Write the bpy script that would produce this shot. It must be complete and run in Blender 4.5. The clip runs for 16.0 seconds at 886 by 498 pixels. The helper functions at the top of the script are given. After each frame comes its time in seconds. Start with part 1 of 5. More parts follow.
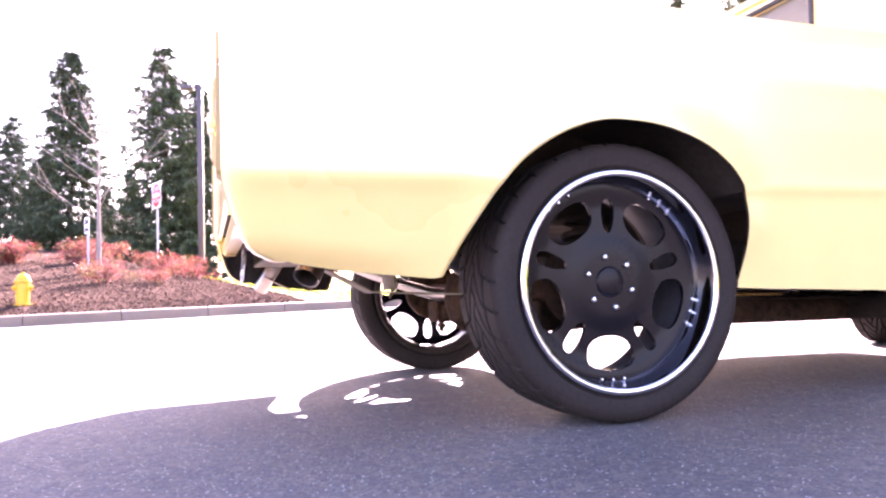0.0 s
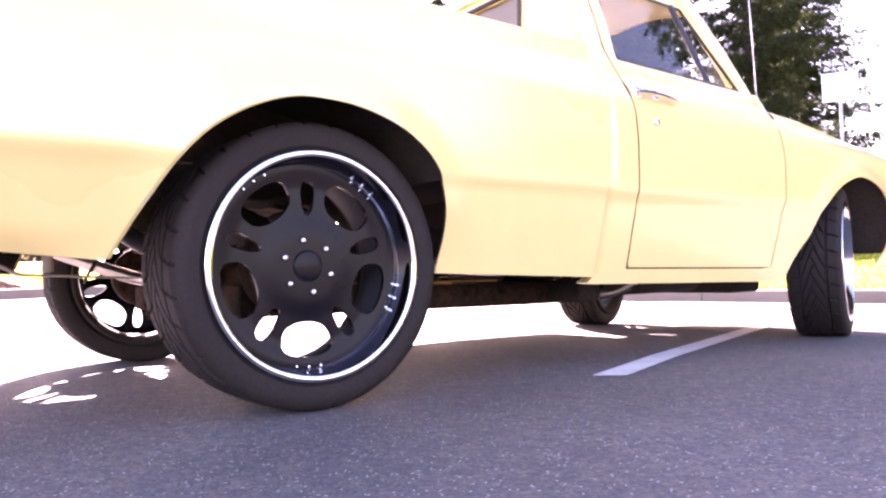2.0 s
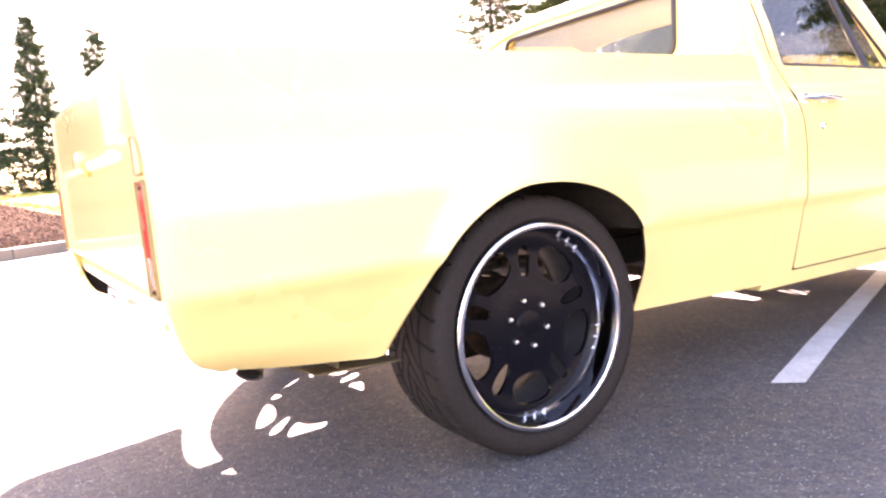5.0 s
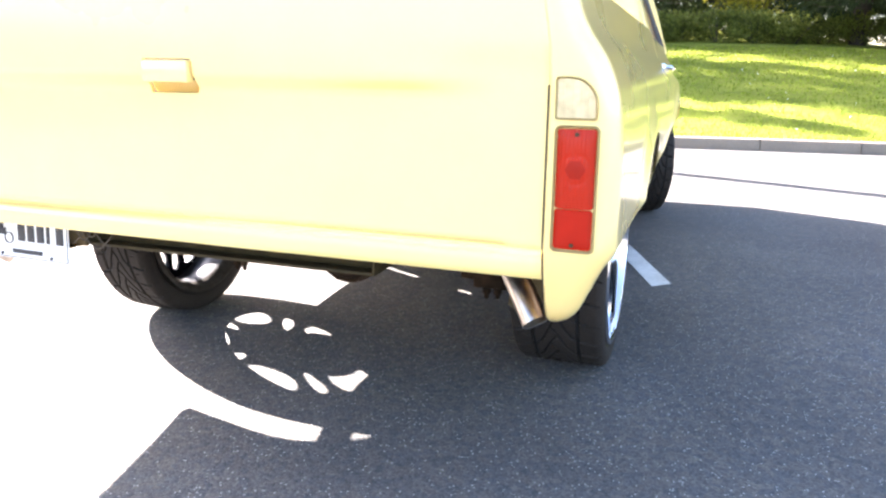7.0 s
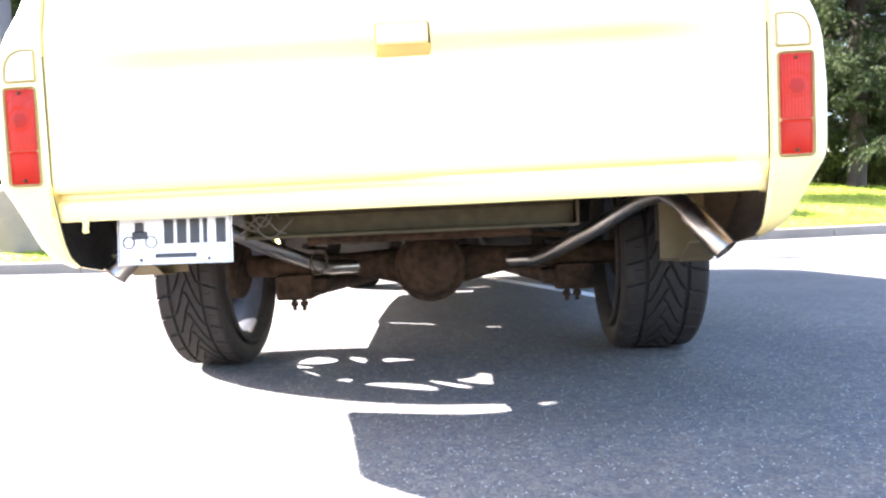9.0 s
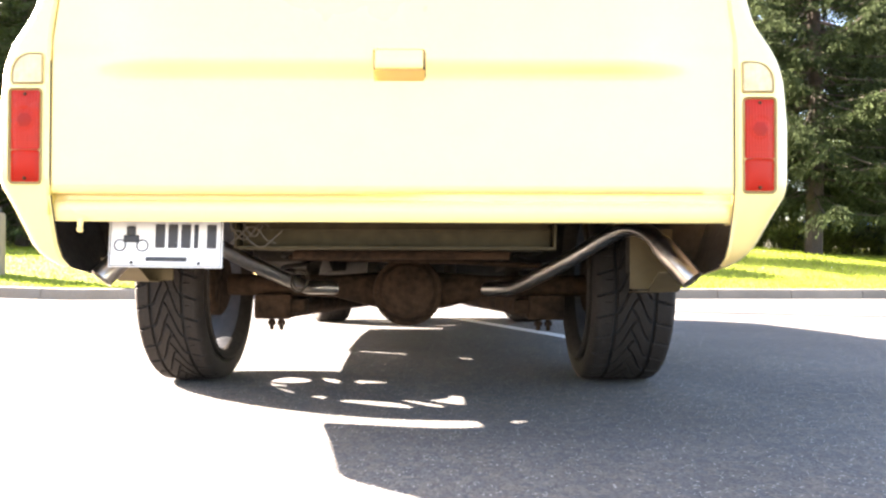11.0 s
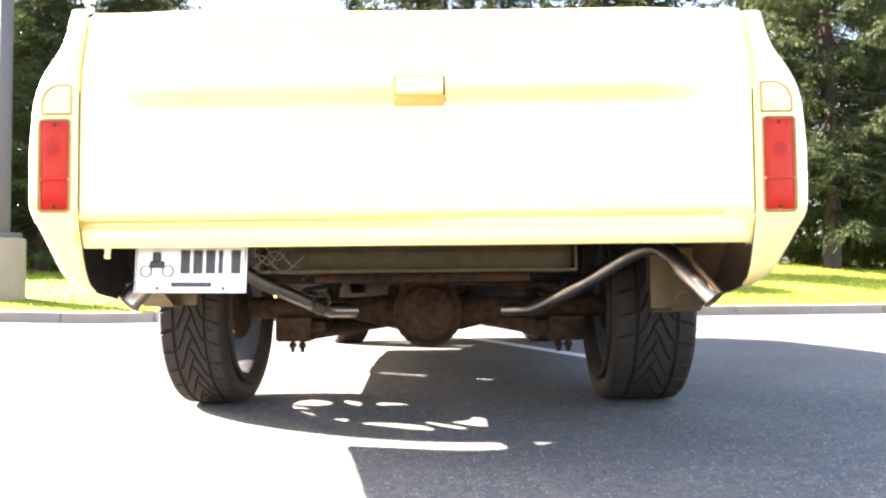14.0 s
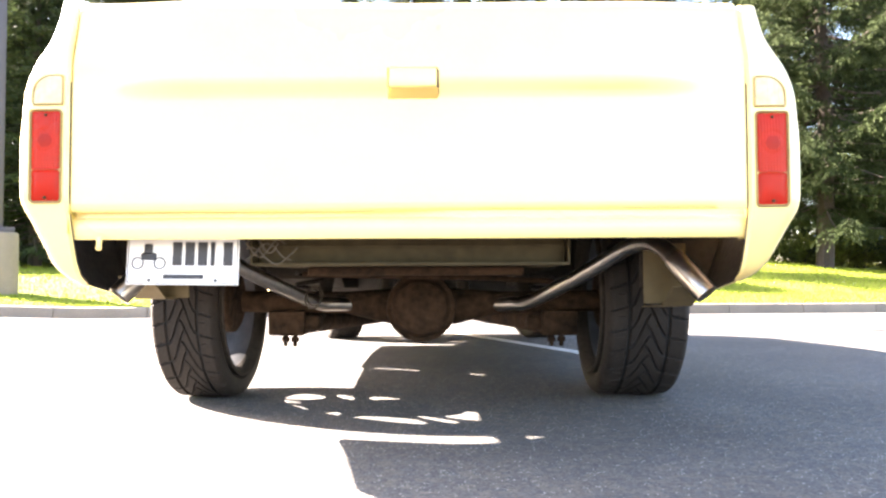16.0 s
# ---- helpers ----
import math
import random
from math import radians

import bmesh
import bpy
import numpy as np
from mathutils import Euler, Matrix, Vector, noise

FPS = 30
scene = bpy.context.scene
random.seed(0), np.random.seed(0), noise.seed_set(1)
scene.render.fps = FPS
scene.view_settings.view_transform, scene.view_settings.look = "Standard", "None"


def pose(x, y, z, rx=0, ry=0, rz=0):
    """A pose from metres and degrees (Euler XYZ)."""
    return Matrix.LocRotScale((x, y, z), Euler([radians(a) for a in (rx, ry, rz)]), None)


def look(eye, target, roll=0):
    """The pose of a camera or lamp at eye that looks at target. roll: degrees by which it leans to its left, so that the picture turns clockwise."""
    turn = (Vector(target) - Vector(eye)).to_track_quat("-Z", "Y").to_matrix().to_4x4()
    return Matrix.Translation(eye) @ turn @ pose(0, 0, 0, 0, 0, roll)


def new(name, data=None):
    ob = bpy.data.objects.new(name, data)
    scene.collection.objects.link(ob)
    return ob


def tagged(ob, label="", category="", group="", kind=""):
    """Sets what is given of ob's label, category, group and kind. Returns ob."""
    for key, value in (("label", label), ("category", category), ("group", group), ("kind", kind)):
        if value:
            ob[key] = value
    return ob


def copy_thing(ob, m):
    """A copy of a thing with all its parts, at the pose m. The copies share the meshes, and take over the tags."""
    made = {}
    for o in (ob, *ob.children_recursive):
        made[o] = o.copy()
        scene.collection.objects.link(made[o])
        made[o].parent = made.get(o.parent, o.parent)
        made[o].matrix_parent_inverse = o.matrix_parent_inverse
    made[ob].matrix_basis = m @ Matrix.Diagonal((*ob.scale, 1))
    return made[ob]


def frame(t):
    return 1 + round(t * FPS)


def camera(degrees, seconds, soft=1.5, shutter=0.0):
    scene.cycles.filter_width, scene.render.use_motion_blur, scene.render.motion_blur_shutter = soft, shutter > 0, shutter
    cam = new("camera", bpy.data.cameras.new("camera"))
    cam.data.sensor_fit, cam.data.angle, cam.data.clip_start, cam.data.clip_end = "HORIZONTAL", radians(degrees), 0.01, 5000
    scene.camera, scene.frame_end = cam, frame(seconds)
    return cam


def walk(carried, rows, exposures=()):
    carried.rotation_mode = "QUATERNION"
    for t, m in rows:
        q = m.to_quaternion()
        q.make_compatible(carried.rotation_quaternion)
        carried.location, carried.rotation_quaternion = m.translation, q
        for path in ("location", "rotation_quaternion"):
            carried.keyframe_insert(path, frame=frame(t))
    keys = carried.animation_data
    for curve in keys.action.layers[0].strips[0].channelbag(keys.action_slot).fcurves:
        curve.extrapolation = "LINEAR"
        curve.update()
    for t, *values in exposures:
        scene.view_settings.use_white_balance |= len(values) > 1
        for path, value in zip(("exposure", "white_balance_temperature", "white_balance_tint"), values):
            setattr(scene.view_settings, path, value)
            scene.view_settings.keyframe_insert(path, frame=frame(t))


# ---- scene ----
cam = camera(62.8, 16.0, soft=2.4)
PATH = [
    (0, (2.587, -0.017, 0.361), (0.697, 0.595, 0.483), -1.9),
    (0.5, (2.593, 0.005, 0.341), (0.685, 0.695, 0.390), -2.2),
    (1, (2.585, 0.077, 0.329), (0.722, 0.901, 0.436), -1.5),
    (1.5, (2.583, 0.120, 0.333), (0.846, 1.173, 0.428), -2.3),
    (2, (2.593, 0.172, 0.349), (0.981, 1.363, 0.416), -1.6),
    (2.5, (2.600, 0.180, 0.348), (1.005, 1.384, 0.411), -2.4),
    (3, (2.603, 0.158, 0.360), (0.889, 1.245, 0.409), -3.6),
    (3.5, (2.596, 0.096, 0.408), (0.764, 0.959, 0.439), -5.5),
    (3.7, (2.595, 0.087, 0.426), (0.749, 0.911, 0.471), -6.1),
    (5.8, (2.157, -0.676, 1.018), (0.775, 0.736, 0.528), -2.0),
    (6, (2.018, -0.793, 1.010), (0.808, 0.744, 0.516), -1.8),
    (6.5, (1.538, -1.064, 1.006), (0.613, 0.637, 0.482), -3.2),
    (6.7, (1.372, -1.176, 0.997), (0.487, 0.602, 0.496), -1.6),
    (7, (1.142, -1.358, 0.991), (0.503, 0.47, 0.49), 0.5),
    (7.5, (0.742, -1.542, 0.951), (0.358, 0.34, 0.395), -0.9),
    (8, (0.418, -1.712, 0.968), (0.237, 0.267, 0.461), -0.1),
    (8.2, (0.359, -1.727, 0.937), (0.326, 0.211, 0.385), -2.1),
    (8.5, (0.255, -1.688, 0.739), (0.186, 0.28, 0.391), -3.7),
    (8.7, (0.206, -1.702, 0.597), (0.109, 0.265, 0.415), -3.0),
    (10.8, (0.142, -1.814, 0.461), (0.098, 0.186, 0.486), 0.0),
    (11, (0.139, -1.818, 0.464), (0.13, 0.182, 0.493), 0.2),
    (11.5, (0.134, -1.824, 0.459), (0.145, 0.175, 0.476), 0.3),
    (12, (0.126, -1.824, 0.467), (0.098, 0.173, 0.563), 0.1),
    (12.5, (0.122, -1.83, 0.471), (0.065, 0.165, 0.606), 0.3),
    (13, (0.123, -1.833, 0.474), (0.071, 0.164, 0.572), -0.5),
    (13.5, (0.122, -1.833, 0.474), (0.067, 0.165, 0.563), -0.7),
    (14, (0.119, -1.832, 0.472), (0.072, 0.166, 0.554), -0.5),
    (14.5, (0.124, -1.832, 0.468), (0.07, 0.166, 0.537), -0.2),
    (15, (0.119, -1.831, 0.465), (0.073, 0.168, 0.528), -0.1),
    (15.5, (0.121, -1.829, 0.463), (0.084, 0.169, 0.523), -0.1),
    (16, (0.124, -1.829, 0.461), (0.091, 0.17, 0.536), -0.2),
]
EXPOSURES = [(0.0, 4.43, 6700, 56), (1.5, 4.36, 6800, 58), (2.5, 4.22, 7100, 60), (3.7, 4.26, 6900, 60), (5.8, 4.65, 8500, 26), (6.4, 4.45, 7500, 18),
             (7.0, 4.12, 6500, 18), (7.5, 4.38, 6300, 18), (8.7, 4.46, 6100, 18), (10.8, 4.18, 7200, 18), (12.0, 4.31, 7100, 18), (16.0, 4.36, 7100, 18)]
walk(cam, [(t, look(eye, target, roll)) for t, eye, target, roll in PATH], EXPOSURES)

# ---- world and sun ----
SUN = Vector((-1.80, 0.765, 1.0)).normalized()
world = bpy.data.worlds.new("sky_world")
scene.world = world
world.use_nodes = True
sky = world.node_tree.nodes.new("ShaderNodeTexSky")
sky.sky_type, sky.sun_disc = "NISHITA", False
sky.sun_elevation, sky.sun_rotation = math.asin(SUN.z), math.atan2(SUN.x, SUN.y) % (2 * math.pi)
sky.air_density, sky.dust_density, sky.ozone_density = 1.0, 1.5, 1.0
back = world.node_tree.nodes["Background"]
back.inputs["Strength"].default_value = 0.06
world.node_tree.links.new(sky.outputs[0], back.inputs["Color"])
sun = new("sun", bpy.data.lights.new("sun", "SUN"))
sun.data.energy, sun.data.angle, sun.data.color = 5.0, radians(0.5), (1.0, 0.95, 0.87)
sun.matrix_world = look(SUN * 40, (0, 0, 0))


# ---- materials ----
def shade(name, color, rough=0.5, metal=0.0, vary=0.12, grain=(40.0, 4.0), bump=0.0, second=None, coat=0.0, per_piece=0.0,
          transmission=0.0, spec=0.5, bump_scale=None, rough_vary=0.1):
    """A procedural surface: base colour with fine grain and broad stains, and relief."""
    m = bpy.data.materials.new(name)
    m.use_nodes = True
    nt = m.node_tree
    N, L = nt.nodes, nt.links
    b = N["Principled BSDF"]
    b.inputs["Metallic"].default_value = metal
    b.inputs["Coat Weight"].default_value = coat
    b.inputs["Coat Roughness"].default_value = 0.09
    b.inputs["Transmission Weight"].default_value = transmission
    b.inputs["Specular IOR Level"].default_value = spec
    co = N.new("ShaderNodeTexCoord")
    fine, broad = N.new("ShaderNodeTexNoise"), N.new("ShaderNodeTexNoise")
    for n, s, d in ((fine, grain[0], 4.0), (broad, grain[1], 5.0)):
        n.inputs["Scale"].default_value, n.inputs["Detail"].default_value = s, d
        L.new(co.outputs["Object"], n.inputs["Vector"])
    add = N.new("ShaderNodeMath")
    L.new(fine.outputs["Fac"], add.inputs[0])
    L.new(broad.outputs["Fac"], add.inputs[1])
    rng = N.new("ShaderNodeMapRange")
    rng.inputs["From Min"].default_value, rng.inputs["From Max"].default_value = 0.65, 1.35
    rng.inputs["To Min"].default_value, rng.inputs["To Max"].default_value = 0.0, 1.0
    L.new(add.outputs[0], rng.inputs["Value"])
    lo = tuple(c * (1 - vary) for c in color)
    hi = second or tuple(min(1.0, c * (1 + vary)) for c in color)
    mix = N.new("ShaderNodeMix")
    mix.data_type = "RGBA"
    mix.inputs["A"].default_value, mix.inputs["B"].default_value = (*lo, 1), (*hi, 1)
    L.new(rng.outputs[0], mix.inputs["Factor"])
    out = mix.outputs["Result"]
    if per_piece:
        info, hsv = N.new("ShaderNodeObjectInfo"), N.new("ShaderNodeHueSaturation")
        geo = N.new("ShaderNodeNewGeometry")
        both = N.new("ShaderNodeMath")
        both.operation = "FRACT"
        s2 = N.new("ShaderNodeMath")
        L.new(info.outputs["Random"], s2.inputs[0])
        L.new(geo.outputs["Random Per Island"], s2.inputs[1])
        L.new(s2.outputs[0], both.inputs[0])
        r2 = N.new("ShaderNodeMapRange")
        r2.inputs["To Min"].default_value, r2.inputs["To Max"].default_value = 1 - per_piece, 1 + per_piece
        L.new(both.outputs[0], r2.inputs["Value"])
        L.new(r2.outputs[0], hsv.inputs["Value"])
        L.new(out, hsv.inputs["Color"])
        out = hsv.outputs["Color"]
    L.new(out, b.inputs["Base Color"])
    rr = N.new("ShaderNodeMapRange")
    rr.inputs["To Min"].default_value, rr.inputs["To Max"].default_value = max(0.02, rough - rough_vary * rough), min(1, rough + rough_vary * rough)
    L.new(broad.outputs["Fac"], rr.inputs["Value"])
    L.new(rr.outputs[0], b.inputs["Roughness"])
    if bump:
        bm = N.new("ShaderNodeBump")
        bm.inputs["Strength"].default_value, bm.inputs["Distance"].default_value = bump, 0.01
        if bump_scale:
            n3 = N.new("ShaderNodeTexNoise")
            n3.inputs["Scale"].default_value, n3.inputs["Detail"].default_value = bump_scale, 3.0
            L.new(co.outputs["Object"], n3.inputs["Vector"])
            L.new(n3.outputs["Fac"], bm.inputs["Height"])
        else:
            L.new(add.outputs[0], bm.inputs["Height"])
        L.new(bm.outputs[0], b.inputs["Normal"])
    return m


def asphalt_surface():
    m = shade("asphalt", (0.100, 0.095, 0.091), 0.85, vary=0.34, grain=(150.0, 1.1), bump=0.0, spec=0.3)
    nt = m.node_tree
    N, L = nt.nodes, nt.links
    b = N["Principled BSDF"]
    co = [n for n in N if n.type == "TEX_COORD"][0]
    vo = N.new("ShaderNodeTexVoronoi")
    vo.inputs["Scale"].default_value = 145.0
    L.new(co.outputs["Object"], vo.inputs["Vector"])
    # pale stones showing in the worn binder
    pick = N.new("ShaderNodeSeparateColor")
    L.new(vo.outputs["Color"], pick.inputs[0])
    gt = N.new("ShaderNodeMath")
    gt.operation, gt.inputs[1].default_value = "GREATER_THAN", 0.925
    L.new(pick.outputs[0], gt.inputs[0])
    near = N.new("ShaderNodeMapRange")
    near.inputs["From Min"].default_value, near.inputs["From Max"].default_value = 0.25, 0.42
    near.inputs["To Min"].default_value, near.inputs["To Max"].default_value = 1.0, 0.0
    L.new(vo.outputs["Distance"], near.inputs["Value"])
    mul = N.new("ShaderNodeMath")
    mul.operation = "MULTIPLY"
    L.new(gt.outputs[0], mul.inputs[0])
    L.new(near.outputs[0], mul.inputs[1])
    mul2 = N.new("ShaderNodeMath")
    mul2.operation, mul2.inputs[1].default_value = "MULTIPLY", 0.95
    L.new(mul.outputs[0], mul2.inputs[0])
    mix = N.new("ShaderNodeMix")
    mix.data_type = "RGBA"
    mix.inputs["B"].default_value = (0.46, 0.45, 0.44, 1)
    old = b.inputs["Base Color"].links[0].from_socket
    tone = N.new("ShaderNodeMapRange")
    tone.inputs["To Min"].default_value, tone.inputs["To Max"].default_value = 0.72, 1.28
    L.new(pick.outputs[1], tone.inputs["Value"])
    patch = N.new("ShaderNodeTexVoronoi")
    patch.inputs["Scale"].default_value = 46.0
    L.new(co.outputs["Object"], patch.inputs["Vector"])
    pc = N.new("ShaderNodeSeparateColor")
    L.new(patch.outputs["Color"], pc.inputs[0])
    warm = N.new("ShaderNodeMix")
    warm.data_type = "RGBA"
    warm.inputs["A"].default_value, warm.inputs["B"].default_value = (0.80, 0.86, 0.92, 1), (1.22, 1.14, 1.06, 1)
    L.new(pc.outputs[0], warm.inputs["Factor"])
    tint = N.new("ShaderNodeMix")
    tint.data_type, tint.blend_type = "RGBA", "MULTIPLY"
    tint.inputs["Factor"].default_value = 1.0
    L.new(old, tint.inputs["A"])
    L.new(warm.outputs["Result"], tint.inputs["B"])
    old = tint.outputs["Result"]
    grey = N.new("ShaderNodeMix")
    grey.data_type, grey.blend_type = "RGBA", "MULTIPLY"
    grey.inputs["Factor"].default_value = 1.0
    L.new(old, grey.inputs["A"])
    L.new(tone.outputs[0], grey.inputs["B"])
    L.new(grey.outputs["Result"], mix.inputs["A"])
    L.new(mul2.outputs[0], mix.inputs["Factor"])
    L.new(mix.outputs["Result"], b.inputs["Base Color"])
    bp = N.new("ShaderNodeBump")
    bp.inputs["Strength"].default_value, bp.inputs["Distance"].default_value = 0.6, 0.003
    L.new(vo.outputs["Distance"], bp.inputs["Height"])
    bp.invert = True
    L.new(bp.outputs[0], b.inputs["Normal"])
    return m


def leafy_light(m, share):
    """Lets part of the light pass through a leaf."""
    N, L = m.node_tree.nodes, m.node_tree.links
    b = N["Principled BSDF"]
    tr, mx = N.new("ShaderNodeBsdfTranslucent"), N.new("ShaderNodeMixShader")
    mx.inputs[0].default_value = share
    L.new(b.inputs["Base Color"].links[0].from_socket, tr.inputs["Color"])
    L.new(b.outputs[0], mx.inputs[1])
    L.new(tr.outputs[0], mx.inputs[2])
    L.new(mx.outputs[0], N["Material Output"].inputs[0])
    return m


def glass_surface(name, tint=(0.9, 0.95, 0.93)):
    m = bpy.data.materials.new(name)
    m.use_nodes = True
    N, L = m.node_tree.nodes, m.node_tree.links
    N.remove(N["Principled BSDF"])
    tr, gl, fr, mx = (N.new("ShaderNodeBsdfTransparent"), N.new("ShaderNodeBsdfGlossy"), N.new("ShaderNodeFresnel"), N.new("ShaderNodeMixShader"))
    tr.inputs[0].default_value = (*tint, 1)
    gl.inputs["Roughness"].default_value = 0.01
    fr.inputs["IOR"].default_value = 1.7
    L.new(fr.outputs[0], mx.inputs[0])
    L.new(tr.outputs[0], mx.inputs[1])
    L.new(gl.outputs[0], mx.inputs[2])
    L.new(mx.outputs[0], N["Material Output"].inputs[0])
    return m


YELLOW = shade("yellow_paint", (0.905, 0.69, 0.268), 0.28, vary=0.03, grain=(9.0, 1.2), coat=0.8)
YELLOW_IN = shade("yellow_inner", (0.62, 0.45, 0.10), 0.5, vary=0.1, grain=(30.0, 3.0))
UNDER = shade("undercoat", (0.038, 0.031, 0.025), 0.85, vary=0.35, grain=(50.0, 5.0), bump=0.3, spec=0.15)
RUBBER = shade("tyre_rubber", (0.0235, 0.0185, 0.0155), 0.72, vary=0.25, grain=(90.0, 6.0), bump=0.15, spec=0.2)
# same rubber near black: the shade down in the tread put into colour
GROOVE_SHADE = shade("tyre_groove_shade", (0.005, 0.0045, 0.0045), 0.85, vary=0.2)
BLACK_GLOSS = shade("black_gloss", (0.004, 0.004, 0.006), 0.22, vary=0.1, spec=0.15)
CHROME = shade("chrome", (0.86, 0.87, 0.89), 0.14, 1.0, vary=0.03, grain=(30.0, 2.0))
BARREL = shade("raw_barrel", (0.075, 0.078, 0.086), 0.42, 0.35, vary=0.25, grain=(30.0, 4.0))
BRUSHED = shade("polished_lip", (0.80, 0.82, 0.85), 0.09, 1.0, vary=0.05, grain=(60.0, 3.0))
TIP_STEEL = shade("exhaust_tip_steel", (0.50, 0.44, 0.38), 0.30, 1.0, vary=0.2, grain=(40.0, 6.0))
STEEL = shade("exhaust_steel", (0.52, 0.50, 0.47), 0.30, 1.0, vary=0.25, grain=(45.0, 7.0), second=(0.60, 0.55, 0.48))
OLIVE = shade("tank_steel", (0.052, 0.039, 0.019), 0.7, 0.0, vary=0.35, grain=(25.0, 3.0), bump=0.1, spec=0.15)
RUST = shade("rusty_iron", (0.022, 0.014, 0.009), 0.9, vary=0.5, grain=(35.0, 7.0), bump=0.8, second=(0.066, 0.038, 0.022), spec=0.12)
TAN = shade("tan_flap", (0.120, 0.090, 0.046), 0.6, vary=0.2, grain=(20.0, 4.0), spec=0.2)
RED_REFLECTOR = shade("red_reflector", (0.30, 0.009, 0.002), 0.3, vary=0.15, grain=(40.0, 8.0), spec=0.2)
RED_LENS = shade("red_lens", (0.42, 0.016, 0.003), 0.28, vary=0.10, grain=(18.0, 8.0), spec=0.2)
RED_DARK = shade("red_lens_deep", (0.40, 0.010, 0.002), 0.25, vary=0.15, grain=(18.0, 8.0), spec=0.2)
CLEAR_LENS = shade("backup_lens", (0.60, 0.48, 0.27), 0.25, vary=0.25, grain=(60.0, 14.0))
PLATE_WHITE = shade("plate_white", (0.80, 0.79, 0.77), 0.4, vary=0.04)
INK = shade("dark_ink", (0.03, 0.03, 0.035), 0.5, vary=0.1)
INTERIOR = shade("cab_lining", (0.10, 0.09, 0.08), 0.8, vary=0.2)
WIRE = shade("wire", (0.050, 0.036, 0.022), 0.6, vary=0.3)
GLASS = glass_surface("window_glass")
ASPHALT = asphalt_surface()
PAINT_LINE = shade("road_paint", (0.62, 0.62, 0.60), 0.75, vary=0.22, grain=(70.0, 8.0), bump=0.2)
CONCRETE = shade("kerb_concrete", (0.20, 0.162, 0.125), 0.9, vary=0.2, grain=(60.0, 2.5), bump=0.3, per_piece=0.12)
GRASS = shade("lawn_grass", (0.110, 0.170, 0.018), 0.9, vary=0.5, grain=(45.0, 1.1), bump=0.6, second=(0.30, 0.31, 0.050), spec=0.08)
BLADE = leafy_light(shade("grass_blade", (0.21, 0.26, 0.032), 0.8, vary=0.25, per_piece=0.3, spec=0.12), 0.4)
MULCH = shade("bark_mulch", (0.045, 0.030, 0.024), 1.0, vary=0.5, grain=(60.0, 3.0), bump=1.0, second=(0.095, 0.066, 0.054), spec=0.0)
CHIP = shade("bark_chip", (0.105, 0.074, 0.060), 1.0, vary=0.3, per_piece=0.65, spec=0.0)
BARK = shade("tree_bark", (0.050, 0.037, 0.028), 0.95, vary=0.35, grain=(18.0, 3.0), bump=1.0)
PALE_BARK = shade("pale_bark", (0.24, 0.21, 0.185), 0.9, vary=0.25, grain=(25.0, 3.0), bump=0.6)
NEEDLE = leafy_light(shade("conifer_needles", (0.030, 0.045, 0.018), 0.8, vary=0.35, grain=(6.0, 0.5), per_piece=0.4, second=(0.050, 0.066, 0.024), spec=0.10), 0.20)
# distant firs: paler green, with the bright haze mixed into the needle colour
NEEDLE_HAZED = shade("hazed_needles", (0.060, 0.086, 0.046), 0.8, spec=0.2, vary=0.3, grain=(6.0, 0.5), per_piece=0.4)
LEAF = leafy_light(shade("hedge_leaf", (0.125, 0.145, 0.030), 0.75, vary=0.35, grain=(8.0, 1.0), per_piece=0.45, spec=0.12), 0.35)
LEAF_YELLOW = leafy_light(shade("fresh_leaf", (0.26, 0.24, 0.025), 0.75, vary=0.3, grain=(8.0, 1.0), per_piece=0.35, spec=0.12), 0.4)
LEAF_RED = shade("red_leaf", (0.17, 0.040, 0.046), 0.7, vary=0.35, grain=(8.0, 1.5), per_piece=0.5, spec=0.12, second=(0.22, 0.075, 0.066))
leafy_light(LEAF_RED, 0.35)
LEAF_TURNING = leafy_light(shade("turning_leaf", (0.20, 0.125, 0.045), 0.7, vary=0.35, grain=(8.0, 1.5), per_piece=0.5, spec=0.12, second=(0.11, 0.10, 0.035)), 0.35)
POLE_BROWN = shade("pole_paint", (0.060, 0.050, 0.055), 0.45, vary=0.1, grain=(20.0, 2.0))
GALV = shade("galvanised", (0.40, 0.42, 0.46), 0.45, 0.7, vary=0.15)
SIGN_WHITE = shade("sign_white", (0.78, 0.78, 0.78), 0.4, vary=0.05)
SIGN_RED = shade("sign_red", (0.55, 0.03, 0.04), 0.4, vary=0.05)
HYDRANT = shade("hydrant_paint", (0.72, 0.40, 0.02), 0.4, vary=0.12)
BLUE_PAINT = shade("blue_car_paint", (0.03, 0.10, 0.36), 0.25, vary=0.06, coat=0.6)


# ---- mesh helpers ----
def part(name, bm, material, parent=None, label="", smooth=True, sharp=35.0):
    """Links a bmesh as one mesh object, under its parent."""
    me = bpy.data.meshes.new(name)
    bm.normal_update()
    if smooth:
        lim = radians(sharp)
        for f in bm.faces:
            f.smooth = True
        for e in bm.edges:
            if len(e.link_faces) == 2 and e.calc_face_angle(0.0) > lim:
                e.smooth = False
    bm.to_mesh(me)
    bm.free()
    mats = material if isinstance(material, (list, tuple)) else [material]
    for mm in mats:
        me.materials.append(mm)
    ob = new(name, me)
    if parent is not None:
        ob.parent = parent
    if label:
        tagged(ob, label)
    return ob


def thing(name, label, category, group="", kind=""):
    return tagged(new(name), label, category, group, kind)


